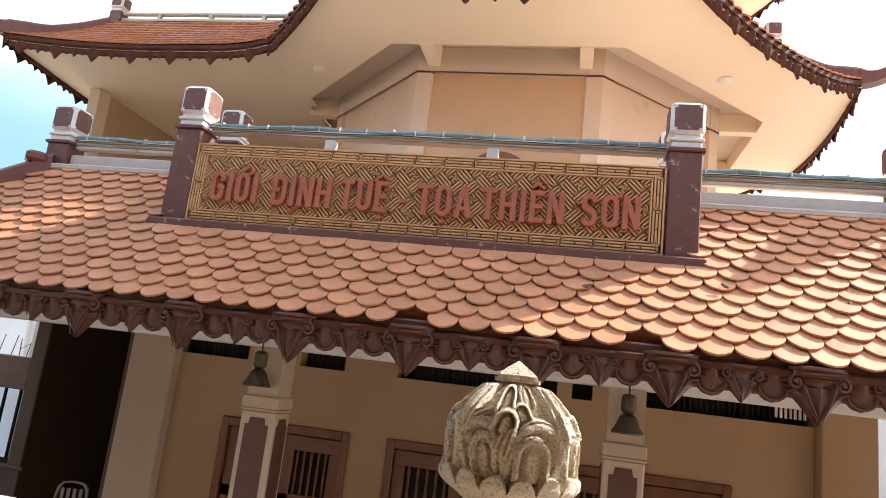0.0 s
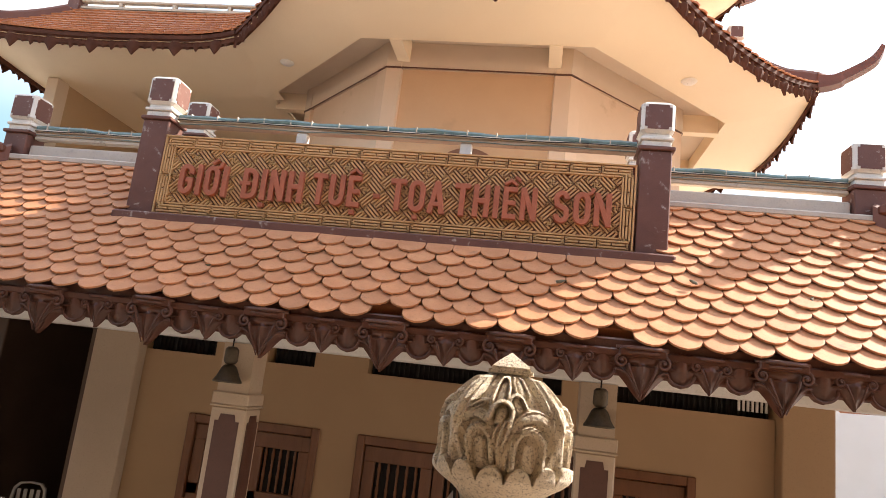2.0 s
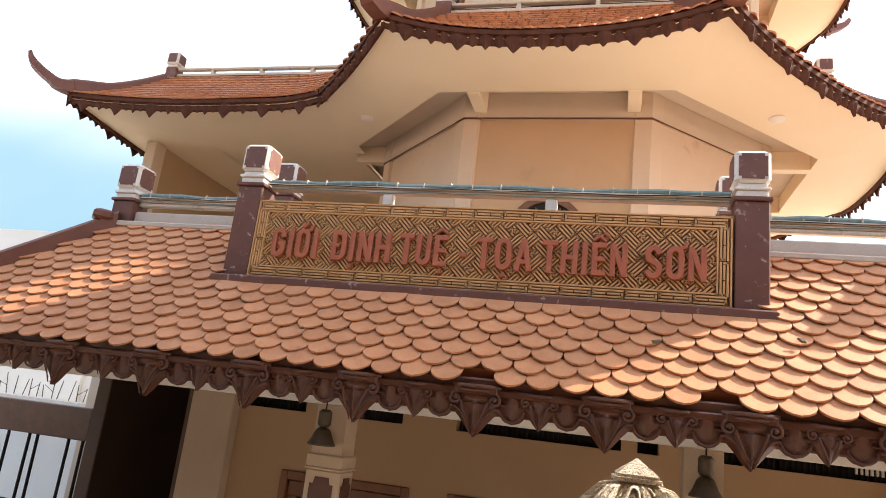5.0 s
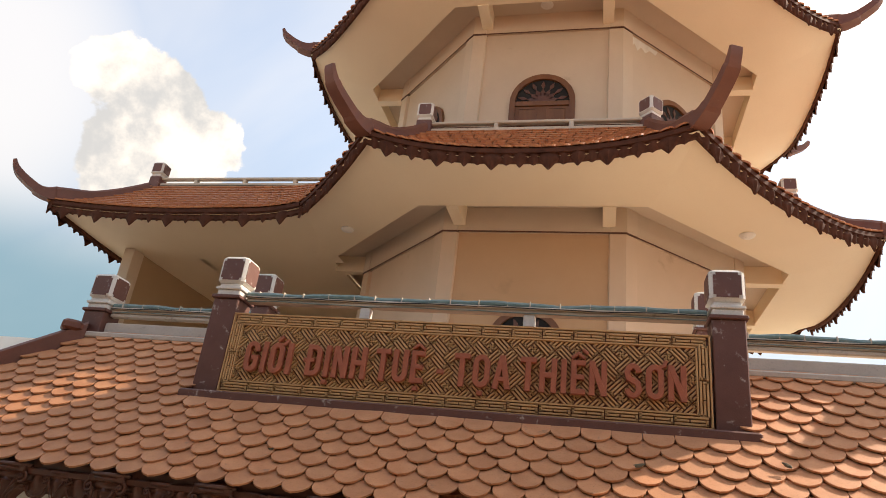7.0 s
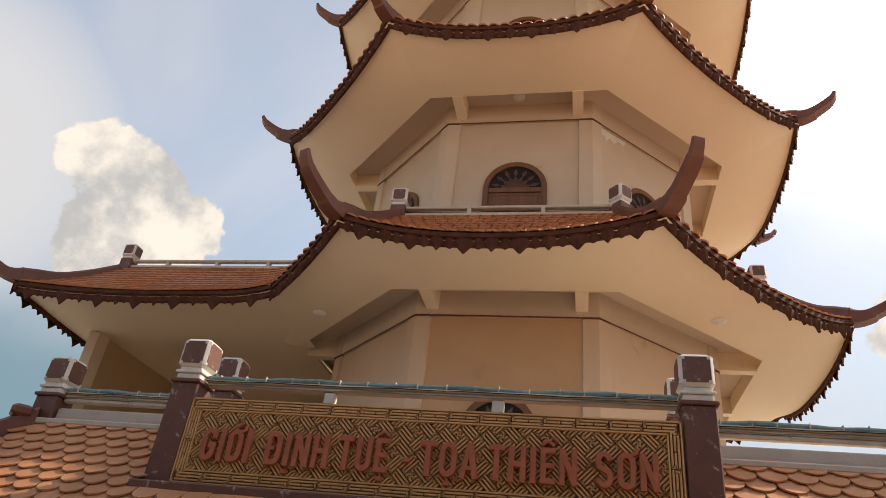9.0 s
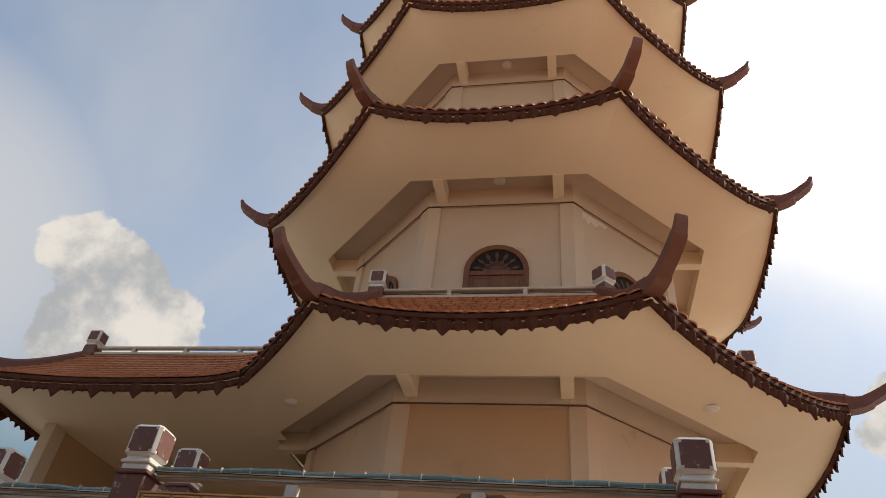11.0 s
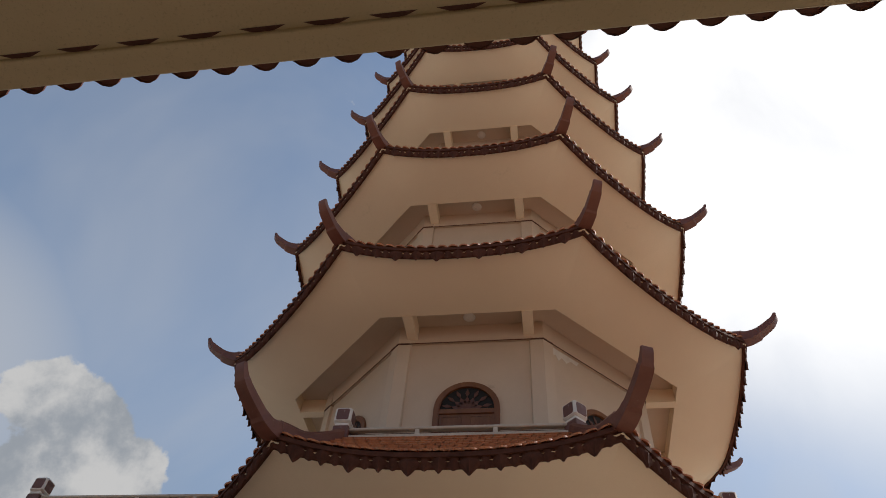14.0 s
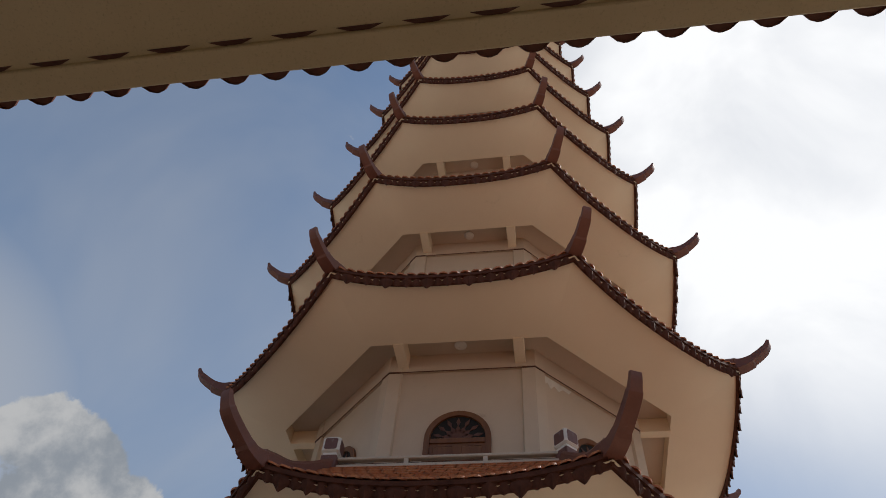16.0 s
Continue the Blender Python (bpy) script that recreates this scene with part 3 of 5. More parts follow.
tagged(part("wall_side", g, CHALK), "white painted boundary wall beyond the porch", "wall", kind="structure")

# passage at the other end, its shade put into dark paint, with a bright building beyond
passage = thing("wall_passage", pose(0, 0, 0), "side passage walls with their shade put in as dark brown", "wall", kind="structure")
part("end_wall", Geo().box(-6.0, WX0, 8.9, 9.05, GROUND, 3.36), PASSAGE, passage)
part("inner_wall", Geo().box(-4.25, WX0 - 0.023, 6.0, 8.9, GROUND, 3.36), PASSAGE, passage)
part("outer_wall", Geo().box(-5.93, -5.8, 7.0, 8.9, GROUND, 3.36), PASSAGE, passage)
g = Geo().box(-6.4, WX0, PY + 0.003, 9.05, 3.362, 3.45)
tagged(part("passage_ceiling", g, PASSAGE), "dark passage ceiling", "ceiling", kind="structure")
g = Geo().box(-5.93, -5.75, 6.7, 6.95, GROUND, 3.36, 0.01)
tagged(part("passage_pillar", g, PASSAGE), "passage pillar with its shade put in as dark brown", "pillar", kind="structure")
g = Geo().box(-12, -5.935, 6.72, 6.9, 2.56, 2.92, 0.01)
tagged(part("passage_beam", g, CARVED), "dark brown beam across the passage", "beam", kind="structure")
grille = thing("window_grille", pose(-6.1, 6.80, 1.761 + 0.002), "dark iron bars below the passage beam", "grille")
rail = Geo().lathe([(0.018, 0), (0.018, 2.555 - 1.761)], 8).mesh("bar", BLACK)
for i in range(20):
    put("bar", rail, grille, pose(0.06 - 0.27 * i + 0.09 * math.sin(i * 2.3), 0, 0, 0, 0.6 * math.sin(i * 2.3), 0))
part("bar_foot", Geo().box(-5.2, 0.16, -0.02, 0.02, 0.0, 0.05, 0.004), BLACK, grille)
far = thing("neighbour_building", pose(-17, 16, GROUND), "pale neighbouring building beyond the passage", "building")
g = Geo().box(-6, 5.5, 0, 1, 0, 7.0)
g.box(2.25, 2.65, -0.14, 0.0, 0, 7.0, 0.01).box(-6, 5.5, -0.06, 0.0, 3.55, 3.7, 0.01)
part("building_wall", g, CHALK, far)
part("window", Geo().box(0.6, 2.2, -0.02, 0.0, 1.2, 2.2), BLACK, far, "dark window")
low_wall = thing("garden_wall", pose(-12.5, 11.4, GROUND), "low pale wall topped with bare iron rods", "wall")
part("wall_body", Geo().box(-3, 3.4, -0.1, 0.1, 0, 2.34, 0.01), CHALK, low_wall)
part("coping", Geo().box(-3, 3.45, -0.16, 0.16, 2.34, 2.44, 0.015), WHITE, low_wall)
for i in range(34):
    x = -2.9 + i * 0.185 + random.uniform(-0.06, 0.06)
    g = Geo()
    tall, lean = random.uniform(0.22, 0.44), random.uniform(-14, 14)
    g.lathe([(0.010, 0), (0.008, tall)], 6)
    if i % 3 == 0:
        g.lathe([(0.007, 0), (0.006, tall * 0.7)], 6, pose(0, 0, tall * 0.4, 0, 62 * (1 if i % 2 else -1), 0))
    part("rod", g, BRONZE, low_wall, m=pose(x, 0, 2.43, 0, lean, 0))


# ---------------------------------------------------------------- balustrade on the porch roof
def post_head(parent, s, z, m=None):
    """White block with maroon panels on a moulded neck; s: half its width."""
    g = Geo()
    g.box(-s * 0.86, s * 0.86, -s * 0.86, s * 0.86, z, z + 0.05, 0.008)
    g.box(-s * 0.98, s * 0.98, -s * 0.98, s * 0.98, z + 0.05, z + 0.075, 0.006)
    g.box(-s * 0.8, s * 0.8, -s * 0.8, s * 0.8, z + 0.075, z + 0.105, 0.006)
    g.box(-s, s, -s, s, z + 0.105, z + 0.105 + 2 * s, 0.022)
    head = part("post_head", g, WHITE, parent, "white painted block with maroon panels", m=m)
    q, c = s * 0.78, s * 0.16
    zc = z + 0.105 + s
    o = [(-q + c, zc - q), (q - c, zc - q), (q - c, zc - q + c), (q, zc - q + c), (q, zc + q - c), (q - c, zc + q - c), (q - c, zc + q), (-q + c, zc + q), (-q + c, zc + q - c), (-q, zc + q - c), (-q, zc - q + c), (-q + c, zc - q + c)]
    me = Geo().prism(o, -s - 0.004, -s + 0.01).mesh("head_panel", MAROON)
    for k in range(4):
        put("head_panel", me, head, pose(0, 0, 0, 0, 0, 90 * k))
    return head


def rail_post(x, y, z0, z1, s, label="maroon balustrade post with white block head"):
    p = thing("balustrade_post", pose(x, y, z0), label, "post", "balustrade posts")
    h = z1 - z0
    g = Geo().box(-s * 0.92, s * 0.92, -s * 0.92, s * 0.92, 0, h - 0.03, 0.008).box(-s * 1.08, s * 1.08, -s * 1.08, s * 1.08, h - 0.03, h, 0.006)
    part("shaft", g, MAROON, p)
    post_head(p, s, h)
    return p


SY = 4.90
for x in (-3.245, 0.69):
    rail_post(x, SY, slope_z(SY - 0.11) - 0.10, 5.035, 0.122, "tall maroon sign post with chipped paint and white head")
for x in (-4.96, 2.38):
    rail_post(x, TOP_Y + 0.12, DECK, 5.03, 0.125)
for x, y in ((-3.93, 6.65), (0.82, 6.6)):
    rail_post(x, y, DECK, 5.54 if x < 0 else 5.48, 0.13)


def balustrade(a, b, y, z, label, studs, lower):
    r = thing("balustrade", pose(0, y, z), label, "balustrade", "porch roof balustrades")
    g = Geo().box(a, b, -0.040, 0.040, -0.030, 0.0, 0.008).box(a, b, -0.058, 0.058, 0.002, 0.024, 0.008)
    part("top_rail", g, TRIM, r, "weathered white rail")
    if lower:
        g = Geo().box(a, b, -0.035, 0.035, -0.070, -0.034, 0.008)
        part("lower_rail", g, TRIM, r)
    rings = []
    n = int((b - a) / 0.12) + 2
    for i in range(n):
        f = i / (n - 1)
        x = lerp(a + 0.01, b - 0.01, f)
        c = Vector((x, -0.03 + 0.008 * math.sin(x * 9), 0.042 + 0.007 * math.sin(x * 5.3 + 1) + 0.004 * math.sin(x * 17)))
        rings.append([c + Vector((0, 0.022 * math.cos(t), 0.022 * math.sin(t))) for t in (0, 0.785, 1.571, 2.356, 3.142, 3.927, 4.712, 5.498)])
    part("light_tube", Geo().loft(rings), TEAL, r, "teal rope light tied along the rail", True)
    clip = Geo().box(-0.005, 0.005, -0.056, -0.006, 0.020, 0.066, 0.004).mesh("tube_tie", TRIM)
    for i in range(int((b - a) / 0.21)):
        put("tube_tie", clip, r, pose(a + 0.12 + i * 0.21 + 0.02 * math.sin(i * 2.1), 0, 0.004 * math.sin(i * 3)))
    for k, (yy, zz, amp) in enumerate(((-0.062, 0.010, 0.004), (-0.045, -0.022, 0.006))):
        rings = []
        n = int((b - a) / 0.06) + 2
        for i in range(n):
            x = lerp(a + 0.01, b - 0.01, i / (n - 1))
            z_ = zz + amp * (math.sin(x * 4.1 + k) * 0.6 + math.sin(x * 11.3 + 2 * k) * 0.4)
            cc = Vector((x, yy - 0.006 * math.sin(x * 7 + k), z_))
            rings.append([cc + Vector((0, 0.004 * math.cos(t), 0.004 * math.sin(t))) for t in (0, 1.571, 3.142, 4.712)])
        part("wire", Geo().loft(rings), (BLACK, TEAL)[k], r, "thin loose wire along the rail")
    for x in studs:
        g = Geo().box(x - 0.045, x + 0.045, -0.035, 0.035, -0.13, -0.032, 0.008)
        part("stud", g, WHITE, r)


balustrade(-3.13, 0.57, SY + 0.04, 5.045, "weathered white railing above the sign with teal rope light", (-2.05, -0.72), False)
for a, b in ((-4.84, -3.36), (0.81, 2.26)):
    balustrade(a, b, TOP_Y + 0.12, 5.04, "weathered white roof railing with teal rope light", (), True)
    g = Geo().box(a, b, TOP_Y + 0.06, TOP_Y + 0.18, DECK + 0.002, 4.905, 0.01)
    tagged(part("roof_kerb", g, CEMENT), "grey-white concrete kerb under the railing", "kerb", kind="structure")

# ---------------------------------------------------------------- the sign
SX0, SX1, SZ0, SZ1 = -3.132, 0.565, 4.225, 4.886
BOARD_Y = 4.81
sign = thing("sign_board", pose(0, BOARD_Y, 0), "gold fretwork sign board with brick-red raised lettering", "sign")
g = Geo().box(SX0, SX1, -0.005, 0.06, SZ0, SZ1)
part("backing", g, SIGN_BACK, sign)
g = Geo()
g.box(SX0 - 0.28, SX1 + 0.28, -0.11, 0.0, SZ0 - 0.16, SZ0 - 0.004, 0.012)
part("base_ledge", g, MAROON, sign, "maroon ledge under the board")
BW = 0.0165


def bar(geo, a, b, lift=0.013, w=BW):
    """A raised strip between two points of the board's face."""
    a, b = Vector((a[0], 0, a[1])), Vector((b[0], 0, b[1]))
    if (b - a).length < 0.006:
        return
    d = (b - a).normalized()
    s = Vector((-d.z, 0, d.x)) * (w / 2)
    a, b = a - d * w / 2, b + d * w / 2
    y0, y1 = Vector((0, -0.004, 0)), Vector((0, -0.005 - lift, 0))
    k = 0.72
    geo.add([a + s + y0, b + s + y0, b - s + y0, a - s + y0, a + s * k + y1, b + s * k + y1, b - s * k + y1, a - s * k + y1],
            [(4, 5, 6, 7), (0, 1, 5, 4), (1, 2, 6, 5), (2, 3, 7, 6), (3, 0, 4, 7)])


def clipped(a, b, x0, x1, z0, z1):
    t0, t1 = 0.0, 1.0
    for p, q, lo, hi in ((a[0], b[0], x0, x1), (a[1], b[1], z0, z1)):
        d = q - p
        if abs(d) < 1e-9:
            if not lo <= p <= hi:
                return None
            continue
        s, e = (lo - p) / d, (hi - p) / d
        if s > e:
            s, e = e, s
        t0, t1 = max(t0, s), min(t1, e)
    if t1 <= t0:
        return None
    return ((lerp(a[0], b[0], t0), lerp(a[1], b[1], t0)), (lerp(a[0], b[0], t1), lerp(a[1], b[1], t1)))


BORDER = 0.098
g = Geo()
r45 = math.sqrt(0.5)
fx0, fx1, fz0, fz1 = SX0 + BORDER + 0.012, SX1 - BORDER - 0.012, SZ0 + BORDER + 0.012, SZ1 - BORDER - 0.012
mid = ((fx0 + fx1) / 2, (fz0 + fz1) / 2)
STEP = 0.0245                       # from one bar to the next
LONG, WIDE = 6, 3                   # a run of three bars, six steps long
BLOCK = LONG + WIDE


def field(u, w):
    return (mid[0] + (u - w) * STEP * r45, mid[1] + (u + w) * STEP * r45)


def fret_bar(u0, w0, u1, w1):
    c = clipped(field(u0, w0), field(u1, w1), fx0, fx1, fz0, fz1)
    if c:
        bar(g, *c)


# a pinwheel of four runs round a hooked cross, repeated on the slant
REACH = 14
for i in range(-REACH, REACH + 1):
    for j in range(-REACH, REACH + 1):
        u, w = i * BLOCK, j * BLOCK
        if abs((u - w) * STEP * r45) > 2.15 or abs((u + w) * STEP * r45) > 0.62:
            continue
        for a0, b0, flat in ((0, 0, True), (LONG, 0, False), (WIDE, LONG, True), (0, WIDE, False)):
            for k in range(WIDE):
                e = k + 0.5
                if flat:
                    fret_bar(u + a0 + 0.5, w + b0 + e, u + a0 + LONG - 0.5, w + b0 + e)
                else:
                    fret_bar(u + a0 + e, w + b0 + 0.5, u + a0 + e, w + b0 + LONG - 0.5)
            # the outer bars turn round at opposite ends
            if flat:
                fret_bar(u + a0 + 0.5, w + b0 + 0.5, u + a0 + 0.5, w + b0 + 1.5)
                fret_bar(u + a0 + LONG - 0.5, w + b0 + 1.5, u + a0 + LONG - 0.5, w + b0 + 2.5)
            else:
                fret_bar(u + a0 + 1.5, w + b0 + 0.5, u + a0 + 2.5, w + b0 + 0.5)
                fret_bar(u + a0 + 0.5, w + b0 + LONG - 0.5, u + a0 + 1.5, w + b0 + LONG - 0.5)
        cu, cw = u + BLOCK / 2, w + BLOCK / 2
        fret_bar(cu - 1, cw, cu + 1, cw)
        fret_bar(cu, cw - 1, cu, cw + 1)
        for du, dw in ((1, 0), (0, 1), (-1, 0), (0, -1)):
            fret_bar(cu + du, cw + dw, cu + du - dw * 0.9, cw + dw + du * 0.9)
tagged(part("fretwork", g, GOLD, sign, "gold diagonal fret lattice"), kind="stuff")
g = Geo()
for x0, x1, z0, z1 in ((SX0 + 0.010, SX1 - 0.010, SZ0 + 0.010, SZ1 - 0.010), (SX0 + BORDER, SX1 - BORDER, SZ0 + BORDER, SZ1 - BORDER)):
    for a, b in (((x0, z0), (x1, z0)), ((x1, z0), (x1, z1)), ((x1, z1), (x0, z1)), ((x0, z1), (x0, z0))):
        bar(g, a, b, 0.022, 0.015)


def key_run(geo, start, along, across, length):
    n = max(2, round(length / 0.23))
    L = length / n

    def at(u, v):
        return (start[0] + along[0] * u + across[0] * v, start[1] + along[1] * u + across[1] * v)
    wd = 0.0180
    for k in range(n):
        u = k * L
        bar(geo, at(u + 0.012, 0.0315), at(u + L - 0.014, 0.0315), 0.02, wd)
        bar(geo, at(u + 0.012, 0.0770), at(u + L - 0.014, 0.0770), 0.02, wd)
        bar(geo, at(u + 0.034, 0.0543), at(u + L * 0.48, 0.0543), 0.02, wd)
        bar(geo, at(u + L * 0.48 + 0.028, 0.0543), at(u + L - 0.014, 0.0543), 0.02, wd)
        bar(geo, at(u + 0.012, 0.0315), at(u + 0.012, 0.0543), 0.02, wd)
        bar(geo, at(u + L - 0.014, 0.0543), at(u + L - 0.014, 0.0770), 0.02, wd)


w_, h_ = SX1 - SX0, SZ1 - SZ0
key_run(g, (SX0 + 0.03, SZ1), (1, 0), (0, -1), w_ - 0.06)
key_run(g, (SX1 - 0.03, SZ0), (-1, 0), (0, 1), w_ - 0.06)
key_run(g, (SX0, SZ0 + 0.08), (0, 1), (1, 0), h_ - 0.16)
key_run(g, (SX1, SZ1 - 0.08), (0, -1), (-1, 0), h_ - 0.16)
tagged(part("key_border", g, GOLD, sign, "gold meander border"), kind="stuff")



CAP, PEN = 0.246, 0.040             # letter height and stroke


def stroke(geo, path, closed=False, pen=PEN, depth=0.052, lift=0.0):
    """A flat raised stroke along points (u, w) of the board, mitred at its corners."""
    pts = [Vector((u, w)) for u, w in path]
    n = len(pts)
    rings = []
    for i in range(n):
        before = pts[i] - pts[i - 1] if (closed or i) else pts[1] - pts[0]
        after = pts[(i + 1) % n] - pts[i] if (closed or i < n - 1) else before
        before, after = before.normalized(), after.normalized()
        na, nb = Vector((-before.y, before.x)), Vector((-after.y, after.x))
        m = (na + nb)
        m = m.normalized() / max(m.normalized().dot(na), 0.5) if m.length > 0.01 else na
        l, r = pts[i] + m * (pen / 2), pts[i] - m * (pen / 2)
        li, ri = pts[i] + m * (pen / 2 - 0.004), pts[i] - m * (pen / 2 - 0.004)
        y0, y1 = -0.004, -depth - lift
        rings.append([(l.x, y0, l.y), (l.x, y1 + 0.004, l.y), (li.x, y1, li.y), (ri.x, y1, ri.y), (r.x, y1 + 0.004, r.y), (r.x, y0, r.y)])
    if closed:
        rings.append(rings[0])
    geo.loft(rings, caps=not closed)


def bend(cx, cz, rx, rz, a0, a1, n=8):
    return [(cx + rx * math.cos(radians(lerp(a0, a1, i / n))), cz + rz * math.sin(radians(lerp(a0, a1, i / n)))) for i in range(n + 1)]


def letter(ch, w):
    """A narrow bold capital, w wide, standing on z = 0."""
    geo, h, p = Geo(), CAP, PEN / 2
    x0, x1, xm = p, w - p, w / 2
    r = (x1 - x0) / 2
    rz = r * 1.15
    if ch == "I":
        stroke(geo, [(xm, 0), (xm, h)])
    elif ch == "O":
        stroke(geo, bend(xm, h - p - rz, r, rz, 0, 180) + bend(xm, p + rz, r, rz, 180, 360), True)
    elif ch == "G":
        stroke(geo, [(x1, h * 0.68)] + bend(xm, h - p - rz, r, rz, 0, 180) + bend(xm, p + rz, r, rz, 180, 360) + [(x1, h * 0.47), (xm, h * 0.47)])
    elif ch == "D":
        stroke(geo, [(x0, p), (xm, p)] + bend(xm, p + rz, r, rz, -60, 0, 5) + bend(xm, h - p - rz, r, rz, 0, 60, 5) + [(xm, h - p), (x0, h - p)], True)
    elif ch == "N":
        stroke(geo, [(x0, 0), (x0, h)])
        stroke(geo, [(x1, 0), (x1, h)], lift=0.001)
        stroke(geo, [(x0, h - 0.01), (x1, 0.01)], lift=0.002)
    elif ch == "H":
        stroke(geo, [(x0, 0), (x0, h)])
        stroke(geo, [(x1, 0), (x1, h)])
        stroke(geo, [(x0, h / 2), (x1, h / 2)], lift=0.001)
    elif ch == "T":
        stroke(geo, [(xm, 0), (xm, h)])
        stroke(geo, [(0, h - p), (w, h - p)], lift=0.001)
    elif ch == "U":
        stroke(geo, [(x0, h)] + bend(xm, p + rz, r, rz, 180, 360) + [(x1, h)])
    elif ch == "E":
        stroke(geo, [(w, h - p), (x0, h - p), (x0, p), (w, p)])
        stroke(geo, [(x0, h / 2), (w * 0.92, h / 2)], lift=0.001, pen=PEN * 0.9)
    elif ch == "A":
        stroke(geo, [(x0 - 0.004, 0), (xm, h)])
        stroke(geo, [(x1 + 0.004, 0), (xm, h)], lift=0.001)
        stroke(geo, [(x0 + 0.012, h * 0.29), (x1 - 0.012, h * 0.29)], lift=0.002, pen=PEN * 0.85)
    elif ch == "S":
        q = (h - 2 * p) / 4
        stroke(geo, bend(xm, h - p - q, r, q, 10, 180) + [(xm - r * 0.75, h / 2 + 0.016), (xm + r * 0.75, h / 2 - 0.016)] + bend(xm, p + q, r, q, 0, -170))
    return geo


def mark(*paths, pen=0.022):
    geo = Geo()
    for k, path in enumerate(paths):
        stroke(geo, path, pen=pen, lift=0.001 * k)
    return geo


SPANS = dict(I=0.40, E=0.84, S=0.98, T=0.94)
LZ = 4.398
for word, marks, x0, x1 in (("GIOI", {2: ("horn", "acute")}, -2.94, -2.535), ("DINH", {0: ("bar",), 1: ("dot",)}, -2.41, -1.92), ("TUE", {2: ("roof", "dot")}, -1.845, -1.465),
                            ("TOA", {1: ("dot",)}, -1.235, -0.815), ("THIEN", {3: ("roof", "grave")}, -0.745, -0.135), ("SON", {1: ("horn",)}, -0.018, 0.395)):
    gap = 0.20
    unit = (x1 - x0) / (sum(SPANS.get(c, 1.0) for c in word) + gap * (len(word) - 1))
    x = x0
    for k, ch in enumerate(word):
        w = SPANS.get(ch, 1.0) * unit
        ob = part("letter", letter(ch, w), LETTER, sign, "raised brick-red letter", m=pose(x, 0, LZ))
        for what in marks.get(k, ()):
            c, h = w / 2, CAP
            if what == "horn":
                geo = mark([(w * 0.72, h - 0.022), (w + 0.004, h - 0.004), (w + 0.014, h + 0.030)], pen=0.026)
            elif what == "acute":
                geo = mark([(c - 0.012, h + 0.012), (c + 0.030, h + 0.052)], pen=0.026)
            elif what == "grave":
                geo = mark([(c + 0.030, h + 0.078), (c + 0.066, h + 0.050)], pen=0.022)
            elif what == "roof":
                geo = mark([(c - 0.046, h + 0.014), (c, h + 0.048), (c + 0.046, h + 0.014)])
            elif what == "dot":
                geo = mark([(c - 0.019, -0.040), (c + 0.019, -0.040)], pen=0.034)
            else:
                geo = mark([(-0.020, h * 0.50), (w * 0.56, h * 0.50)], pen=0.030)
            part("accent", geo, LETTER, ob, m=pose(0, -0.0015, 0))
        x += w + gap * unit
part("dash", mark([(-1.362, LZ + 0.100), (-1.312, LZ + 0.100)], pen=0.034), LETTER, sign, "raised brick-red dash")


# ---------------------------------------------------------------- pagoda
CX, CY = -1.194, 12.0
# horn tip radius and height of every roof, from the lowest
TIERS = [(6.20, 8.62), (5.88, 12.45), (5.48, 16.09), (5.12, 19.60), (4.77, 22.86), (4.44, 25.99), (4.12, 29.0), (3.80, 31.9), (3.50, 34.65), (3.20, 37.3)]
pagoda = thing("pagoda", pose(CX, CY, 0), "tall octagonal cream pagoda with upswept tiled roofs", "pagoda")


def tier_dims(i):
    R, Z = TIERS[i]
    d = dict(R=R, Z=Z, corner=(0.876 if i == 0 else 0.897) * R, ring=0.662 * R, wall=0.548 * R, rail=0.682 * R)
    d.update(ring_z=Z - 0.955, eave_z=Z - (0.80 if i == 0 else 0.74), lift=0.33 if i == 0 else 0.40, top_z=Z + 0.20)
    return d


def roof_point(d, u, v):
    """On the tiled face: u -1..1 along it, v 0 at the eave, 1 at the top."""
    a = lerp(d["corner"], d["rail"], v) * math.cos(radians(22.5))
    z = lerp(d["eave_z"], d["top_z"], v ** 1.18) + d["lift"] * abs(u) ** 2.4 * (1 - v) ** 1.6
    return Vector((u * a * T22, -a, z))


def sheet(fn, nu, nv, thick):
    g = Geo()
    top = [[fn(2 * i / nu - 1, j / nv) for i in range(nu + 1)] for j in range(nv + 1)]
    low = [[p - Vector((0, 0, thick)) for p in r] for r in top]
    g.loft(top, close=False)
    g.loft(low, close=False)
    g.loft([top[0], low[0]], close=False)
    g.loft([top[-1], low[-1]], close=False)
    return g


def tiled(fn, rows, cols_at, w, length, thick, only=None):
    """Scale tiles over a curved face."""
    g = Geo()
    for r in range(rows):
        if only is not None and r not in only:
            continue
        v = r / rows
        vn = min((r + 1.35) / rows, 1.0)
        e0, e1 = fn(-1, v), fn(1, v)
        n = max(3, int((e1 - e0).length / w))
        for c in range(n + 1):
            u = 2 * (c + (0.5 if r % 2 else 0.0)) / n - 1
            if u > 1.0:
                continue
            p, q = fn(u, v), fn(u, vn)
            right = (fn(min(u + 0.05, 1), v) - fn(max(u - 0.05, -1), v)).normalized()
            down = (p - q).normalized()
            up = right.cross(-down).normalized()
            down = (down + up * 0.14).normalized()
            up = right.cross(-down).normalized()
            jit = 0.004 * math.sin(c * 12.9 + r * 7.1)
            tongue(g, p - down * length + up * (0.020 + jit), right, down, up, w * 0.985, length + 0.025, thick)
    return g


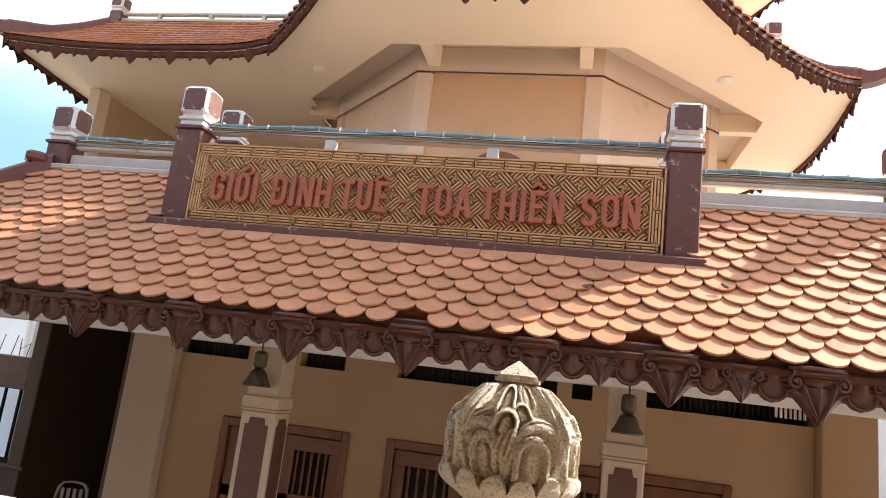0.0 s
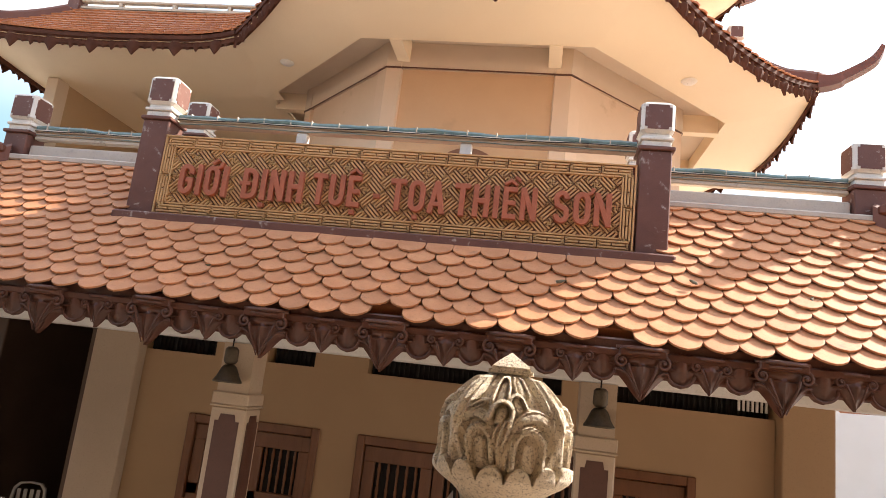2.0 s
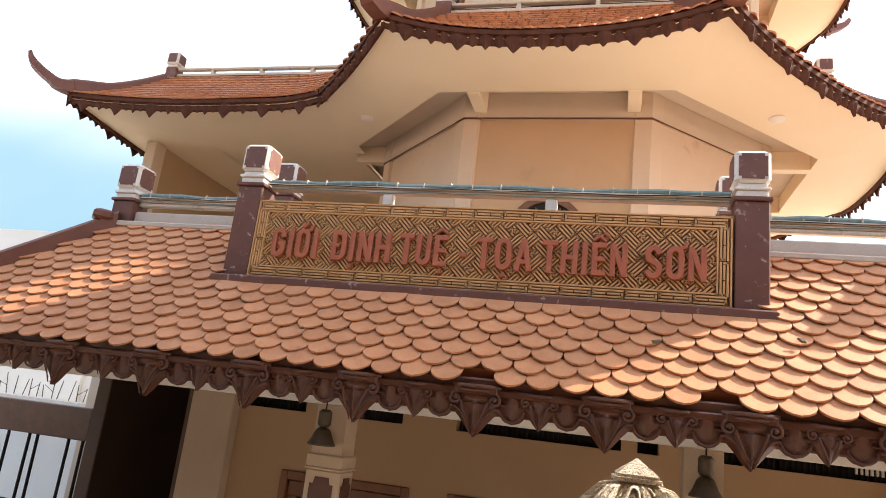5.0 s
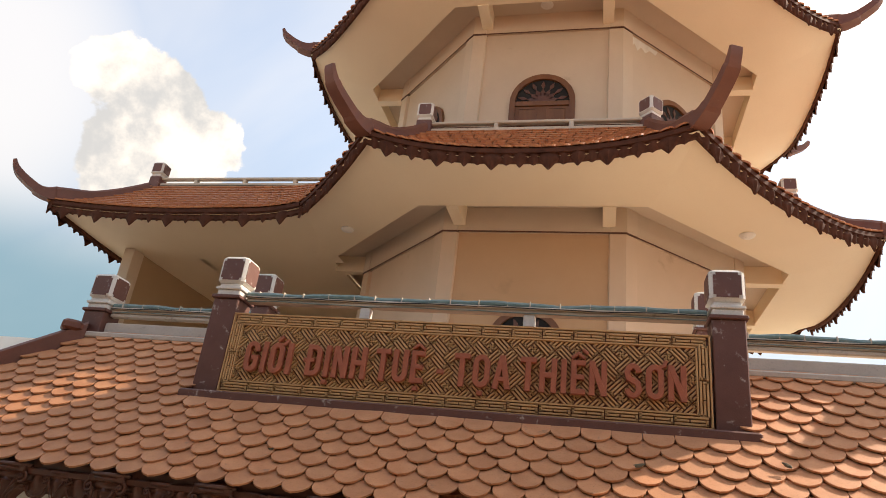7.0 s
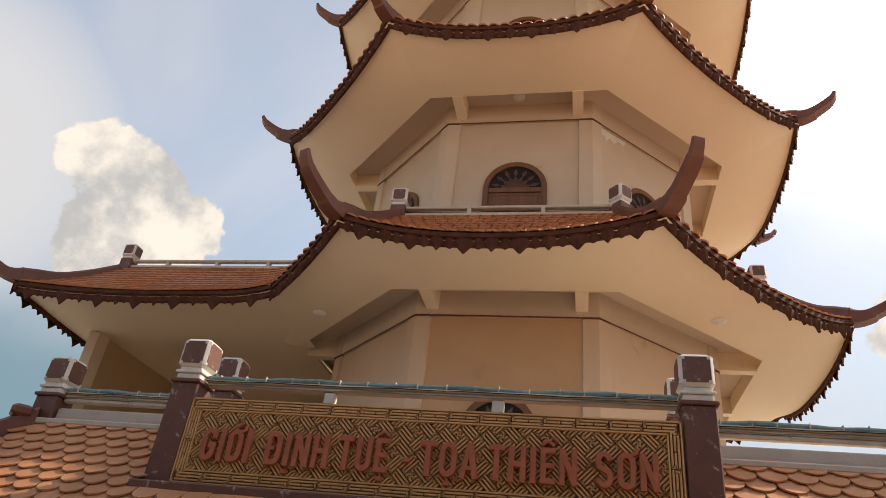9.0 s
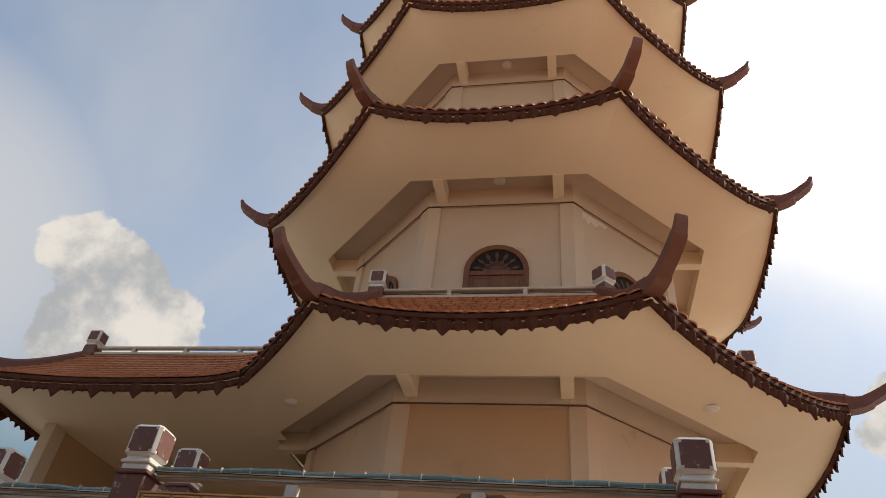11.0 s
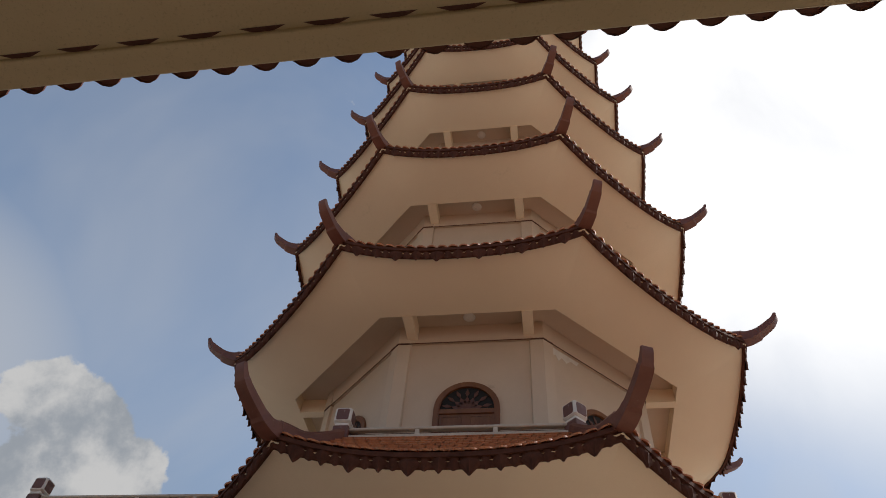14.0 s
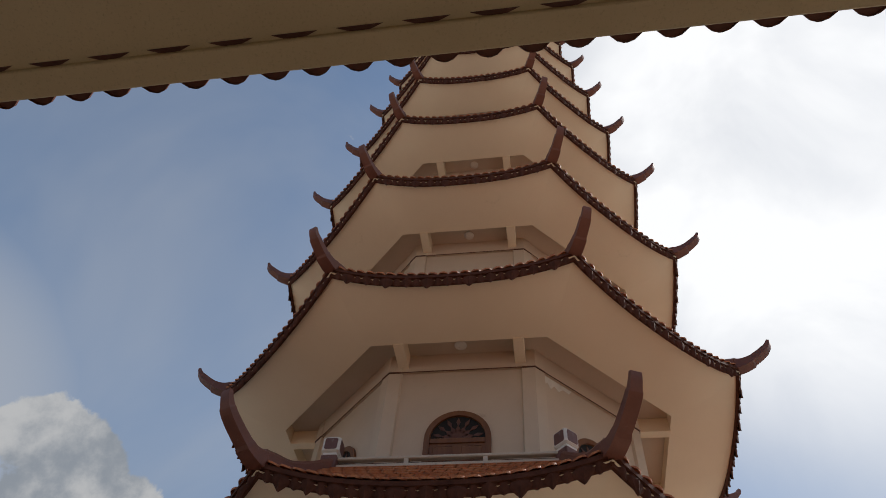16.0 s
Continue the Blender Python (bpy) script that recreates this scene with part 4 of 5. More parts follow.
def horn_mesh(d, name="hip_ridge"):
    """The hip ridge that runs down a corner and sweeps up into a horn; lies along -y."""
    R, Z = d["R"], d["Z"]
    k = R / 6.2
    foot = d["eave_z"] + d["lift"]                 # where the tiles meet at the corner
    rail, corner = d["rail"], d["corner"]
    pts = [(rail - 0.02, d["top_z"] + 0.02), (lerp(rail, corner, 0.25), lerp(d["top_z"], foot, 0.42) + 0.03), (lerp(rail, corner, 0.55), lerp(d["top_z"], foot, 0.74)), (lerp(rail, corner, 0.80), foot + 0.075), (corner - 0.02 * k, foot + 0.015), (corner + 0.22 * k, foot + 0.07), (R - 0.19 * k, lerp(foot, Z, 0.52)), (R - 0.06 * k, lerp(foot, Z, 0.80)), (R, Z + 0.02)]
    path = []
    for i in range(len(pts) - 1):
        p0, p1, p2, p3 = (Vector(pts[max(i - 1, 0)]), Vector(pts[i]), Vector(pts[i + 1]), Vector(pts[min(i + 2, len(pts) - 1)]))
        for s in range(7):
            t = s / 7
            path.append(0.5 * ((2 * p1) + (p2 - p0) * t + (2 * p0 - 5 * p1 + 4 * p2 - p3) * t * t + (3 * p1 - p0 - 3 * p2 + p3) * t ** 3))
    path.append(Vector(pts[-1]))
    rings = []
    for i, p in enumerate(path):
        t = (path[min(i + 1, len(path) - 1)] - path[max(i - 1, 0)]).normalized()
        nrm = Vector((-t.y, t.x))
        if nrm.y < 0 and i < len(path) // 2:
            nrm = -nrm
        f = i / (len(path) - 1)
        w = lerp(0.115, 0.075, f)
        up, dn = lerp(0.13, 0.16, f / 0.48), lerp(0.12, 0.10, f / 0.48)
        if f > 0.48:                               # a fin in three steps that thins towards its tip
            g_ = (f - 0.48) / 0.52
            up = lerp(0.16, 0.055, min(1, g_ / 0.25)) if g_ < 0.25 else lerp(0.055, 0.025, (g_ - 0.25) / 0.75)
            dn = lerp(0.10, 0.115, g_ / 0.3) if g_ < 0.3 else (lerp(0.095, 0.080, (g_ - 0.3) / 0.33) if g_ < 0.63 else lerp(0.078, 0.03, (g_ - 0.63) / 0.37))
            w *= 1.12 if g_ < 0.3 else (1.0 if g_ < 0.63 else 0.88)
        ring = []
        for sx, sn in ((-w, -dn), (w, -dn), (w, up * 0.7), (w * 0.7, up), (-w * 0.7, up), (-w, up * 0.7)):
            q = p + nrm * sn
            ring.append(Vector((sx, -q.x, q.y)))
        rings.append(ring)
    return Geo().loft(rings).mesh(name, RIDGE)


JOIN = -0.02          # where the wing eave meets the face beside the front


def eave_pendants(d, patterns, start=-1.0):
    """Carved fringe that follows the curved eave of one face."""
    g = Geo()

    def place_fn(x, dd, z):
        h = d["corner"] * math.sin(radians(22.5))
        u = max(-1, min(1, x / h))
        e = roof_point(d, u, 0)
        return Vector((x, e.y + 0.05 + dd, e.z + z))
    h = d["corner"] * math.sin(radians(22.5))
    n = 24
    for z0, z1, y0, y1 in ((-0.165, -0.02, 0.002, 0.05), (-0.060, 0.001, -0.053, 0.0)):
        rings = []
        for i in range(n + 1):
            x = lerp(start * h, h, i / n)
            rings.append([place_fn(x, y0, z0), place_fn(x, y1, z0), place_fn(x, y1, z1), place_fn(x, y0, z1)])
        g.loft(rings)
    L = 2 * h / patterns
    for k in range(patterns):
        c = -h + (k + 0.5) * L
        if c < start * h:
            continue
        petal(g, c, -0.02, L * 0.21, 0.262, 0.0, 0.050, 1, 10, 10, 3, place_fn)
        for side in (-1, 1):
            petal(g, c + side * L * 0.26, -0.02, L * 0.115, 0.192, 0.008, 0.04, 0, 6, 6, 1, place_fn)
        if k:
            petal(g, c - L * 0.5, -0.02, L * 0.155, 0.225, 0.004, 0.05, 1, 8, 8, 2, place_fn)
    return g.mesh("eave_fringe", FRINGE, True)


def arch_outline(w, z0, spring, n=12, r=None):
    r = r or w
    return [(-w, z0), (w, z0)] + [(r * math.cos(math.pi * i / n), spring + r * math.sin(math.pi * i / n)) for i in range(n + 1)]


def arched_door(a, top):
    """Arched double door on a wall face at apothem a; top: height of its crown."""
    w = 0.525
    spring = top - w
    z0 = spring - 1.75
    frame_ = Geo()
    outer, inner = arch_outline(w, z0, spring, 18), arch_outline(w - 0.09, z0, spring, 18)
    for y0, o1, o2 in ((-a - 0.05, outer, inner),):
        A = [(u, y0, v) for u, v in o1[1:]] + [(-w, y0, z0)]
        B = [(u, y0, v) for u, v in o2[1:]] + [(-w + 0.09, y0, z0)]
        A2, B2 = [(u, y0 + 0.06, v) for u, _, v in A], [(u, y0 + 0.06, v) for u, _, v in B]
        frame_.loft([A2, A, B, B2], close=False)
    frame_.box(-w + 0.09, w - 0.09, -a - 0.045, -a, spring - 0.09, spring, 0.006)
    fm = frame_.mesh("door_frame", TEAK)
    g = Geo().prism(arch_outline(w - 0.09, spring, spring, 16), -a - 0.008, -a + 0.01)
    glass = g.mesh("fanlight", BLACK)
    g = Geo()
    g.box(-w + 0.09, w - 0.09, -a - 0.02, -a + 0.01, z0, spring - 0.09)
    for s in (-1, 1):
        for za, zb in ((0.1, 0.75), (0.85, 1.2), (1.3, 1.6)):
            xa, xb = sorted((s * 0.07, s * (w - 0.15)))
            g.box(xa, xb, -a - 0.035, -a - 0.018, z0 + za, z0 + zb, 0.008)
    leaves = g.mesh("door_leaf", TEAK)
    g = Geo()
    for k in range(7):
        t = math.pi * (k + 0.5) / 7
        for r0, r1, ww in ((0.05, 0.26, 0.052), (0.24, 0.41, 0.034)):
            dv = Vector((math.cos(t), 0, math.sin(t)))
            sd = Vector((-dv.z, 0, dv.x)) * ww
            c0 = Vector((0, -a - 0.02, spring)) + dv * r0
            c1 = Vector((0, -a - 0.02, spring)) + dv * r1
            g.add([c0, (c0 + c1) / 2 + sd, c1, (c0 + c1) / 2 - sd, c0 + Vector((0, .012, 0)), (c0 + c1) / 2 + sd + Vector((0, .012, 0)), c1 + Vector((0, .012, 0)), (c0 + c1) / 2 - sd + Vector((0, .012, 0))], [(0, 1, 2, 3), (0, 1, 5, 4), (1, 2, 6, 5), (2, 3, 7, 6), (3, 0, 4, 7)])
    g.lathe([(0.075, -0.012), (0.075, 0.012)], 14, Matrix.Translation((0, -a - 0.015, spring + 0.02)) @ pose(0, 0, 0, 90, 0, 0))
    tracery = g.mesh("tracery", CARVED)
    return fm, glass, leaves, tracery


def octagon(R, z):
    return [Vector((R * math.cos(radians(22.5 + 45 * k)), R * math.sin(radians(22.5 + 45 * k)), z)) for k in range(8)]


def build_tier(i):
    d = tier_dims(i)
    R, Z = d["R"], d["Z"]
    wa = d["wall"] * math.cos(radians(22.5))
    half = d["wall"] * math.sin(radians(22.5))
    ceil_z = d["ring_z"] + 0.29
    z0 = 4.2 if i == 0 else tier_dims(i - 1)["top_z"] - 0.15
    g = Geo().loft([octagon(d["wall"], z0), octagon(d["wall"], ceil_z + 0.1)])
    part("storey_wall", g, PEACH if i == 0 else RENDER, pagoda)
    if i == 0:
        # added thin panel; its tan stands in for light thrown up by the roof
        g = Geo().box(-half + 0.2, half - 0.2, -wa - 0.005, -wa + 0.02, 5.2, d["ring_z"] - 0.12)
        part("wall_panel", g, TAN, pagoda, "thin front panel tinted tan for warm bounced light")
    # ceiling of the gallery and lower part of the roof; the darker wall paint imitates shade
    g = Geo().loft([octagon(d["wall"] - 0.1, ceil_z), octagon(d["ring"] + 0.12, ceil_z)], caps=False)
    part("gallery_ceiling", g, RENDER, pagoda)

    def under(u, v):
        if v <= 0:
            a = d["ring"] * math.cos(radians(22.5))
            return Vector((u * a * T22, -a, ceil_z))
        t = (v - 0.2) / 0.8
        if t < 0:
            t = 0
        a = lerp(d["ring"], d["corner"] - 0.03, t) * math.cos(radians(22.5))
        z = lerp(d["ring_z"], d["eave_z"] - 0.10, t ** 1.5) + d["lift"] * abs(u) ** 2.4 * t ** 2.2
        return Vector((u * a * T22, -a, z))
    g = Geo()
    rows = [[under(2 * a / 16 - 1, v) for a in range(17)] for v in (0, 0.2, 0.36, 0.52, 0.68, 0.84, 1.0)]
    g.loft(rows, close=False)
    soff = g.mesh("soffit", SOFFIT, True)
    deck = sheet(lambda u, v: roof_point(d, u, v), 16, 8, 0.04).mesh("roof_deck", TILE_FAR)
    fringe = eave_pendants(d, 6)
    rows_n = 11
    full = tiled(lambda u, v: roof_point(d, u, v), rows_n, None, 0.17, 0.16, 0.024, None if i == 0 else (0, 1)).mesh("roof_tiles", TILE_FAR)
    ridge = horn_mesh(d)
    # pilaster that wraps a corner
    q = 0.22 if i < 4 else 0.18
    g = Geo()
    c = Vector((d["wall"] + 0.055, 0, 0))
    e1 = Vector((-math.sin(radians(22.5)), math.cos(radians(22.5)), 0))
    e2 = Vector((-math.sin(radians(22.5)), -math.cos(radians(22.5)), 0))
    o = [c + e1 * q, c, c + e2 * q, c + e2 * q - Vector((0.1, 0, 0)), c - Vector((0.18, 0, 0)), c + e1 * q - Vector((0.1, 0, 0))]
    g.loft([[p + Vector((0, 0, z0)) for p in o], [p + Vector((0, 0, d["ring_z"] - 0.11)) for p in o]])
    pil = g.mesh("pilaster", PEACH if i == 0 else RENDER)
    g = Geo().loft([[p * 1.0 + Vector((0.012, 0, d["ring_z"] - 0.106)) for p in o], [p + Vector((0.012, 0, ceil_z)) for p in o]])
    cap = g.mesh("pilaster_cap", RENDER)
    ra = d["ring"] * math.cos(radians(22.5))
    g = Geo()
    bx = half - 0.22
    g.box(-0.09, 0.09, -ra - 0.02, -wa + 0.05, d["ring_z"] - 0.015, ceil_z, 0.006)
    beam = g.mesh("gallery_beam", SOFFIT)
    # wall paint instead of the soffit's, to put the recess's shade into the colour
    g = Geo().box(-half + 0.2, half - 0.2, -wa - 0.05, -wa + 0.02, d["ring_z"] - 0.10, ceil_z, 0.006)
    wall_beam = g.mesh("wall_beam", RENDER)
    # thin dark line along the seam under the beam, carried round the pilasters
    g = Geo().box(-half + 0.2, half - 0.2, -wa - 0.058, -wa - 0.051, d["ring_z"] - 0.116, d["ring_z"] - 0.096)
    seam = g.mesh("cable", CARVED)
    wrap = [p + Vector((0.02, 0, 0)) for p in o[:3]] + [p - Vector((0.05, 0, 0)) for p in o[2::-1]]
    wrap = Geo().loft([[p + Vector((0, 0, d["ring_z"] - 0.122)) for p in wrap], [p + Vector((0, 0, d["ring_z"] - 0.100)) for p in wrap]]).mesh("cable_wrap", CARVED)
    g = Geo().lathe([(0.10, 0), (0.11, -0.02), (0.085, -0.045), (0.02, -0.055)], 16)
    light = g.mesh("ceiling_light", WHITE, True)
    if i == 0:
        door = arched_door(wa, 6.40)
    else:
        door = arched_door(wa, z0 + 0.15 + 1.68)
    # railing round the gallery above this roof
    rr = d["rail"] - 0.02
    rail_a, rail_h = rr * math.cos(radians(22.5)), rr * math.sin(radians(22.5))
    zt = d["top_z"]
    g = Geo().box(-rail_h + 0.1, rail_h - 0.1, -rail_a - 0.05, -rail_a + 0.05, zt - 0.06, zt + 0.05, 0.01)
    g.box(-rail_h + 0.1, rail_h - 0.1, -rail_a - 0.045, -rail_a + 0.045, zt + 0.125, zt + 0.17, 0.01)
    for x in (-rail_h / 3, rail_h / 3):
        g.box(x - 0.03, x + 0.03, -rail_a - 0.04, -rail_a + 0.04, zt + 0.05, zt + 0.125)
    gallery = g.mesh("gallery_railing", TRIM)
    # added dark strip that stands in for the shade in the railing's gap
    g = Geo().box(-rail_h + 0.1, rail_h - 0.1, -rail_a + 0.045, -rail_a + 0.06, zt + 0.05, zt + 0.125)
    dark = g.mesh("railing_back", CARVED)
    s = 0.125
    g = Geo().box(-s * 0.9, s * 0.9, -s * 0.9, s * 0.9, zt - 0.15, zt + 0.17, 0.01)
    shaft = g.mesh("gallery_post", MAROON)
    g = Geo().box(-s * 0.8, s * 0.8, -s * 0.8, s * 0.8, zt + 0.17, zt + 0.22, 0.01).box(-s, s, -s, s, zt + 0.22, zt + 0.22 + 2 * s, 0.025)
    headm = g.mesh("post_head", WHITE)
    q2 = s * 0.72
    zc = zt + 0.22 + s
    ohead = [(-q2, zc - q2 * 0.8), (-q2 * 0.8, zc - q2), (q2 * 0.8, zc - q2), (q2, zc - q2 * 0.8), (q2, zc + q2 * 0.8), (q2 * 0.8, zc + q2), (-q2 * 0.8, zc + q2), (-q2, zc + q2 * 0.8)]
    hpanel = Geo().prism(ohead, -s - 0.004, -s + 0.01).mesh("head_panel", MAROON)
    # unseen floor, dark so that little light bounces into the gallery
    part("gallery_floor", Geo().loft([octagon(d["rail"] - 0.05, zt - 0.10), octagon(d["rail"] - 0.05, zt - 0.04)]), GALLERY, pagoda)
    faces = range(8)
    for k in faces:
        m = spun(k)
        corner = pose(0, 0, 0, 0, 0, 22.5 + 45 * k)
        # on the lowest roof the side wing takes over two faces and part of a third
        if i == 0 and k == 7:
            cut = lambda u, v: roof_point(d, lerp(JOIN, 1, (u + 1) / 2), v)
            roof = part("roof", sheet(cut, 12, 8, 0.04), TILE_FAR, pagoda, m=m)
            part("roof_tiles", tiled(cut, rows_n, None, 0.17, 0.16, 0.024), TILE_FAR, roof)
            put("eave_fringe", eave_pendants(d, 6, JOIN), pagoda, m, "dark carved eave fringe")
            put("soffit", soff, pagoda, m)
        elif not (i == 0 and k in (5, 6)):
            roof = put("roof", deck, pagoda, m)
            put("roof_tiles", full, roof)
            put("soffit", soff, pagoda, m)
            put("eave_fringe", fringe, pagoda, m, "dark carved eave fringe")
        if not (i == 0 and k in (5, 6)):
            put("hip_ridge", ridge, pagoda, corner, "brown hip ridge ending in an upswept horn")
        put("pilaster", pil, pagoda, corner)
        put("pilaster_cap", cap, pagoda, corner)
        put("cable_wrap", wrap, pagoda, corner)
        for s_ in ((1,) if i == 0 and k == 6 else (-1, 1)) if k % 2 == 0 else ():
            put("gallery_beam", beam, pagoda, m @ pose(s_ * bx, 0, 0))
        put("wall_beam", wall_beam, pagoda, m)
        if not (i == 0 and k in (5, 6)):
            put("cable", seam, pagoda, m, "thin dark line along the seam under the beam")
        if i == 0 and k in (1, 7):
            at = under(0.0, 0.45)
            put("ceiling_light", light, pagoda, m @ pose(0, at.y, at.z + 0.012), "round white ceiling light")
        elif i and k == 0:
            put("ceiling_light", light, pagoda, m @ pose(0, -(ra + wa) / 2 + 0.05, ceil_z), "round white ceiling light")
        dr = put("arched_door", door[0], pagoda, m, "arched brown wooden door")
        put("fanlight", door[1], dr, None, "dark fanlight glass")
        put("door_leaf", door[2], dr)
        tagged(put("tracery", door[3], dr, None, "dark floral tracery"), kind="stuff")
        if i == 0 and k in (5, 6):
            continue
        put("gallery_railing", gallery, pagoda, m, "cream gallery railing")
        put("railing_back", dark, pagoda, m)
        gp = put("gallery_post", shaft, pagoda, m @ pose(-rail_h, -rail_a, 0))
        put("post_head", headm, gp, None, "white painted block with maroon panels")
        for j in range(4):
            put("head_panel", hpanel, gp, pose(0, 0, 0, 0, 0, 90 * j))


for i in range(len(TIERS)):
    build_tier(i)
d1 = tier_dims(1)
wa1, hf1 = d1["wall"] * math.cos(radians(22.5)), d1["wall"] * math.sin(radians(22.5))
zt1 = d1["ring_z"] - 0.115
o = [(-hf1 + 0.22, zt1), (-hf1 + 0.22, zt1 - 0.20), (-hf1 + 0.30, zt1 - 0.13), (-hf1 + 0.36, zt1 - 0.24), (-hf1 + 0.45, zt1 - 0.12), (-hf1 + 0.55, zt1 - 0.19), (-hf1 + 0.66, zt1 - 0.08), (-hf1 + 0.8, zt1 - 0.10), (-hf1 + 0.86, zt1)]
part("plaster_patch", Geo().prism(o, -wa1 - 0.005, -wa1 + 0.01), WHITE, pagoda, "pale unpainted plaster drips", m=spun(1))
R_, Z_ = TIERS[-1]
g = Geo().lathe([(2.0, Z_ + 0.1), (1.5, Z_ + 1.0), (0.7, Z_ + 2.2), (0.3, Z_ + 2.6), (0.3, Z_ + 3.2), (0.12, Z_ + 3.6), (0.05, Z_ + 5.5)], 16)
part("spire", g, RIDGE, pagoda, "dark spire on the topmost roof", True)

# ---------------------------------------------------------------- side wing behind the pagoda
WGX, WGY, WGB = -9.55, 8.62, 15.0      # outer corner of its eave, and how far back it goes
wing = thing("side_wing", pose(0, 0, 0), "side wing with a tiled roof joining the pagoda", "building")
d0 = tier_dims(0)
INX = -4.72
rise, run = d0["top_z"] - d0["eave_z"], (d0["corner"] - d0["rail"]) * math.cos(radians(22.5))


def wing_front(u, v):
    x0 = lerp(WGX, WGX + run, v)
    f = (u + 1) / 2
    lift = 0.20 * max(0.0, 1 - f * 1.6) ** 2.2
    x = lerp(x0, INX + 0.414 * run * v, f)
    bend = 0.21 * max(0.0, 1 - (INX - x) / 1.0) ** 2 if x < INX else 0.21
    return Vector((x, WGY + run * v - bend, lerp(d0["eave_z"] - 0.07 * (1 - f), d0["top_z"], v ** 1.18) + lift * (1 - v) ** 1.6))


def wing_side(u, v):
    f = (u + 1) / 2
    lift = 0.20 * max(0.0, 1 - f * 1.6) ** 2.2
    return Vector((WGX + run * v, lerp(WGY + run * v, WGB, f), lerp(d0["eave_z"] - 0.07, d0["top_z"], v ** 1.18) + lift * (1 - v) ** 1.6))


for fn in (wing_front, wing_side):
    roof = part("roof", sheet(fn, 20, 8, 0.04), TILE_FAR, wing)
    part("roof_tiles", tiled(fn, 11, None, 0.17, 0.16, 0.024), TILE_FAR, roof)
    g = Geo()
    L = (fn(1, 0) - fn(-1, 0)).length
    outward = Vector((0, -1, 0)) if fn is wing_front else Vector((-1, 0, 0))

    def hang(x, dd, z, fn=fn, L=L, outward=outward):
        e = fn(max(-1, min(1, 2 * x / L)), 0)
        return e - outward * (0.05 + dd) + Vector((0, 0, z))
    rings = []
    for i in range(25):
        x = lerp(-L / 2, L / 2, i / 24)
        rings.append([hang(x, -0.02, -0.17), hang(x, 0.05, -0.17), hang(x, 0.05, -0.02), hang(x, -0.053, 0.001), hang(x, -0.053, -0.06), hang(x, -0.02, -0.075)])
    g.loft(rings)
    n = round(L / 0.70)
    P = L / n
    for k in range(n):
        c = -L / 2 + (k + 0.5) * P
        petal(g, c, -0.06, P * 0.2, 0.25, 0.0, 0.05, 1, 6, 8, 0, hang)
        petal(g, c - P * 0.29, -0.06, P * 0.09, 0.15, 0.0, 0.03, 0, 4, 6, 0, hang)
        petal(g, c + P * 0.29, -0.06, P * 0.09, 0.15, 0.0, 0.03, 0, 4, 6, 0, hang)
        petal(g, c - P * 0.5, -0.06, P * 0.13, 0.185, 0.0, 0.035, 1, 6, 6, 0, hang)
    part("eave_fringe", g, FRINGE, wing, "dark carved eave fringe", True)
    g = Geo()
    rows = []
    for j in range(7):
        t = j / 6
        row = []
        for i in range(21):
            e = fn(2 * i / 20 - 1, 0)
            inn = Vector((max(e.x, WGX + 1.9), max(e.y, WGY + 1.9), d0["ring_z"] + 0.02))
            p = e.lerp(inn, t)
            p.z = lerp(e.z - 0.10, inn.z, min(1, t * 1.4) ** 0.6)
            row.append(p)
        rows.append(row)
    g.loft(rows, close=False)
    part("soffit", g, SOFFIT, wing, smooth=True)
g = Geo().box(WGX + 1.6, -4.95, WGY + 0.5, WGB, d0["ring_z"] + 0.07, d0["ring_z"] + 0.12)
part("gallery_ceiling", g, SOFFIT, wing)
g = Geo().box(WGX + run - 0.05, INX + 1.0, WGY + run - 0.05, WGB, d0["top_z"] - 0.1, d0["top_z"])
part("roof_top", g, PAVING, wing)
g = Geo().box(WGX + run, -4.6, WGY + run - 0.05, WGY + run + 0.05, d0["top_z"] - 0.04, d0["top_z"] + 0.05, 0.01).box(WGX + run, -4.6, WGY + run - 0.045, WGY + run + 0.045, d0["top_z"] + 0.125, d0["top_z"] + 0.17, 0.01)
for x in (-7.6, -6.6, -5.6):
    g.box(x - 0.03, x + 0.03, WGY + run - 0.04, WGY + run + 0.04, d0["top_z"] + 0.05, d0["top_z"] + 0.125)
part("gallery_railing", g, TRIM, wing, "cream gallery railing")
g = Geo().box(-0.11, 0.11, -0.11, 0.11, -0.1, 0.17, 0.01)
wp = part("gallery_post", g, MAROON, wing, m=pose(WGX + run, WGY + run, d0["top_z"]))
g = Geo().box(-0.1, 0.1, -0.1, 0.1, 0.17, 0.22, 0.01).box(-0.125, 0.125, -0.125, 0.125, 0.22, 0.47, 0.025)
wh = part("post_head", g, WHITE, wp, "white painted block with maroon panels")
wpanel = Geo().prism([(-0.09, 0.275), (-0.075, 0.26), (0.075, 0.26), (0.09, 0.275), (0.09, 0.42), (0.075, 0.435), (-0.075, 0.435), (-0.09, 0.42)], -0.129, -0.115).mesh("head_panel", MAROON)
for k in range(4):
    put("head_panel", wpanel, wp, pose(0, 0, 0, 0, 0, 90 * k))
d_wing = dict(d0)
d_wing["R"], d_wing["Z"] = d0["R"] - 0.09, d0["Z"] - 0.05
d_wing["rail"] = d0["corner"] - run * math.sqrt(2) + 0.1
hm = horn_mesh(d_wing)
put("hip_ridge", hm, wing, Matrix.Translation((WGX + d0["corner"] / math.sqrt(2), WGY + d0["corner"] / math.sqrt(2), -0.13)) @ pose(0, 0, 0, 0, 0, -45), "brown hip ridge ending in an upswept horn")
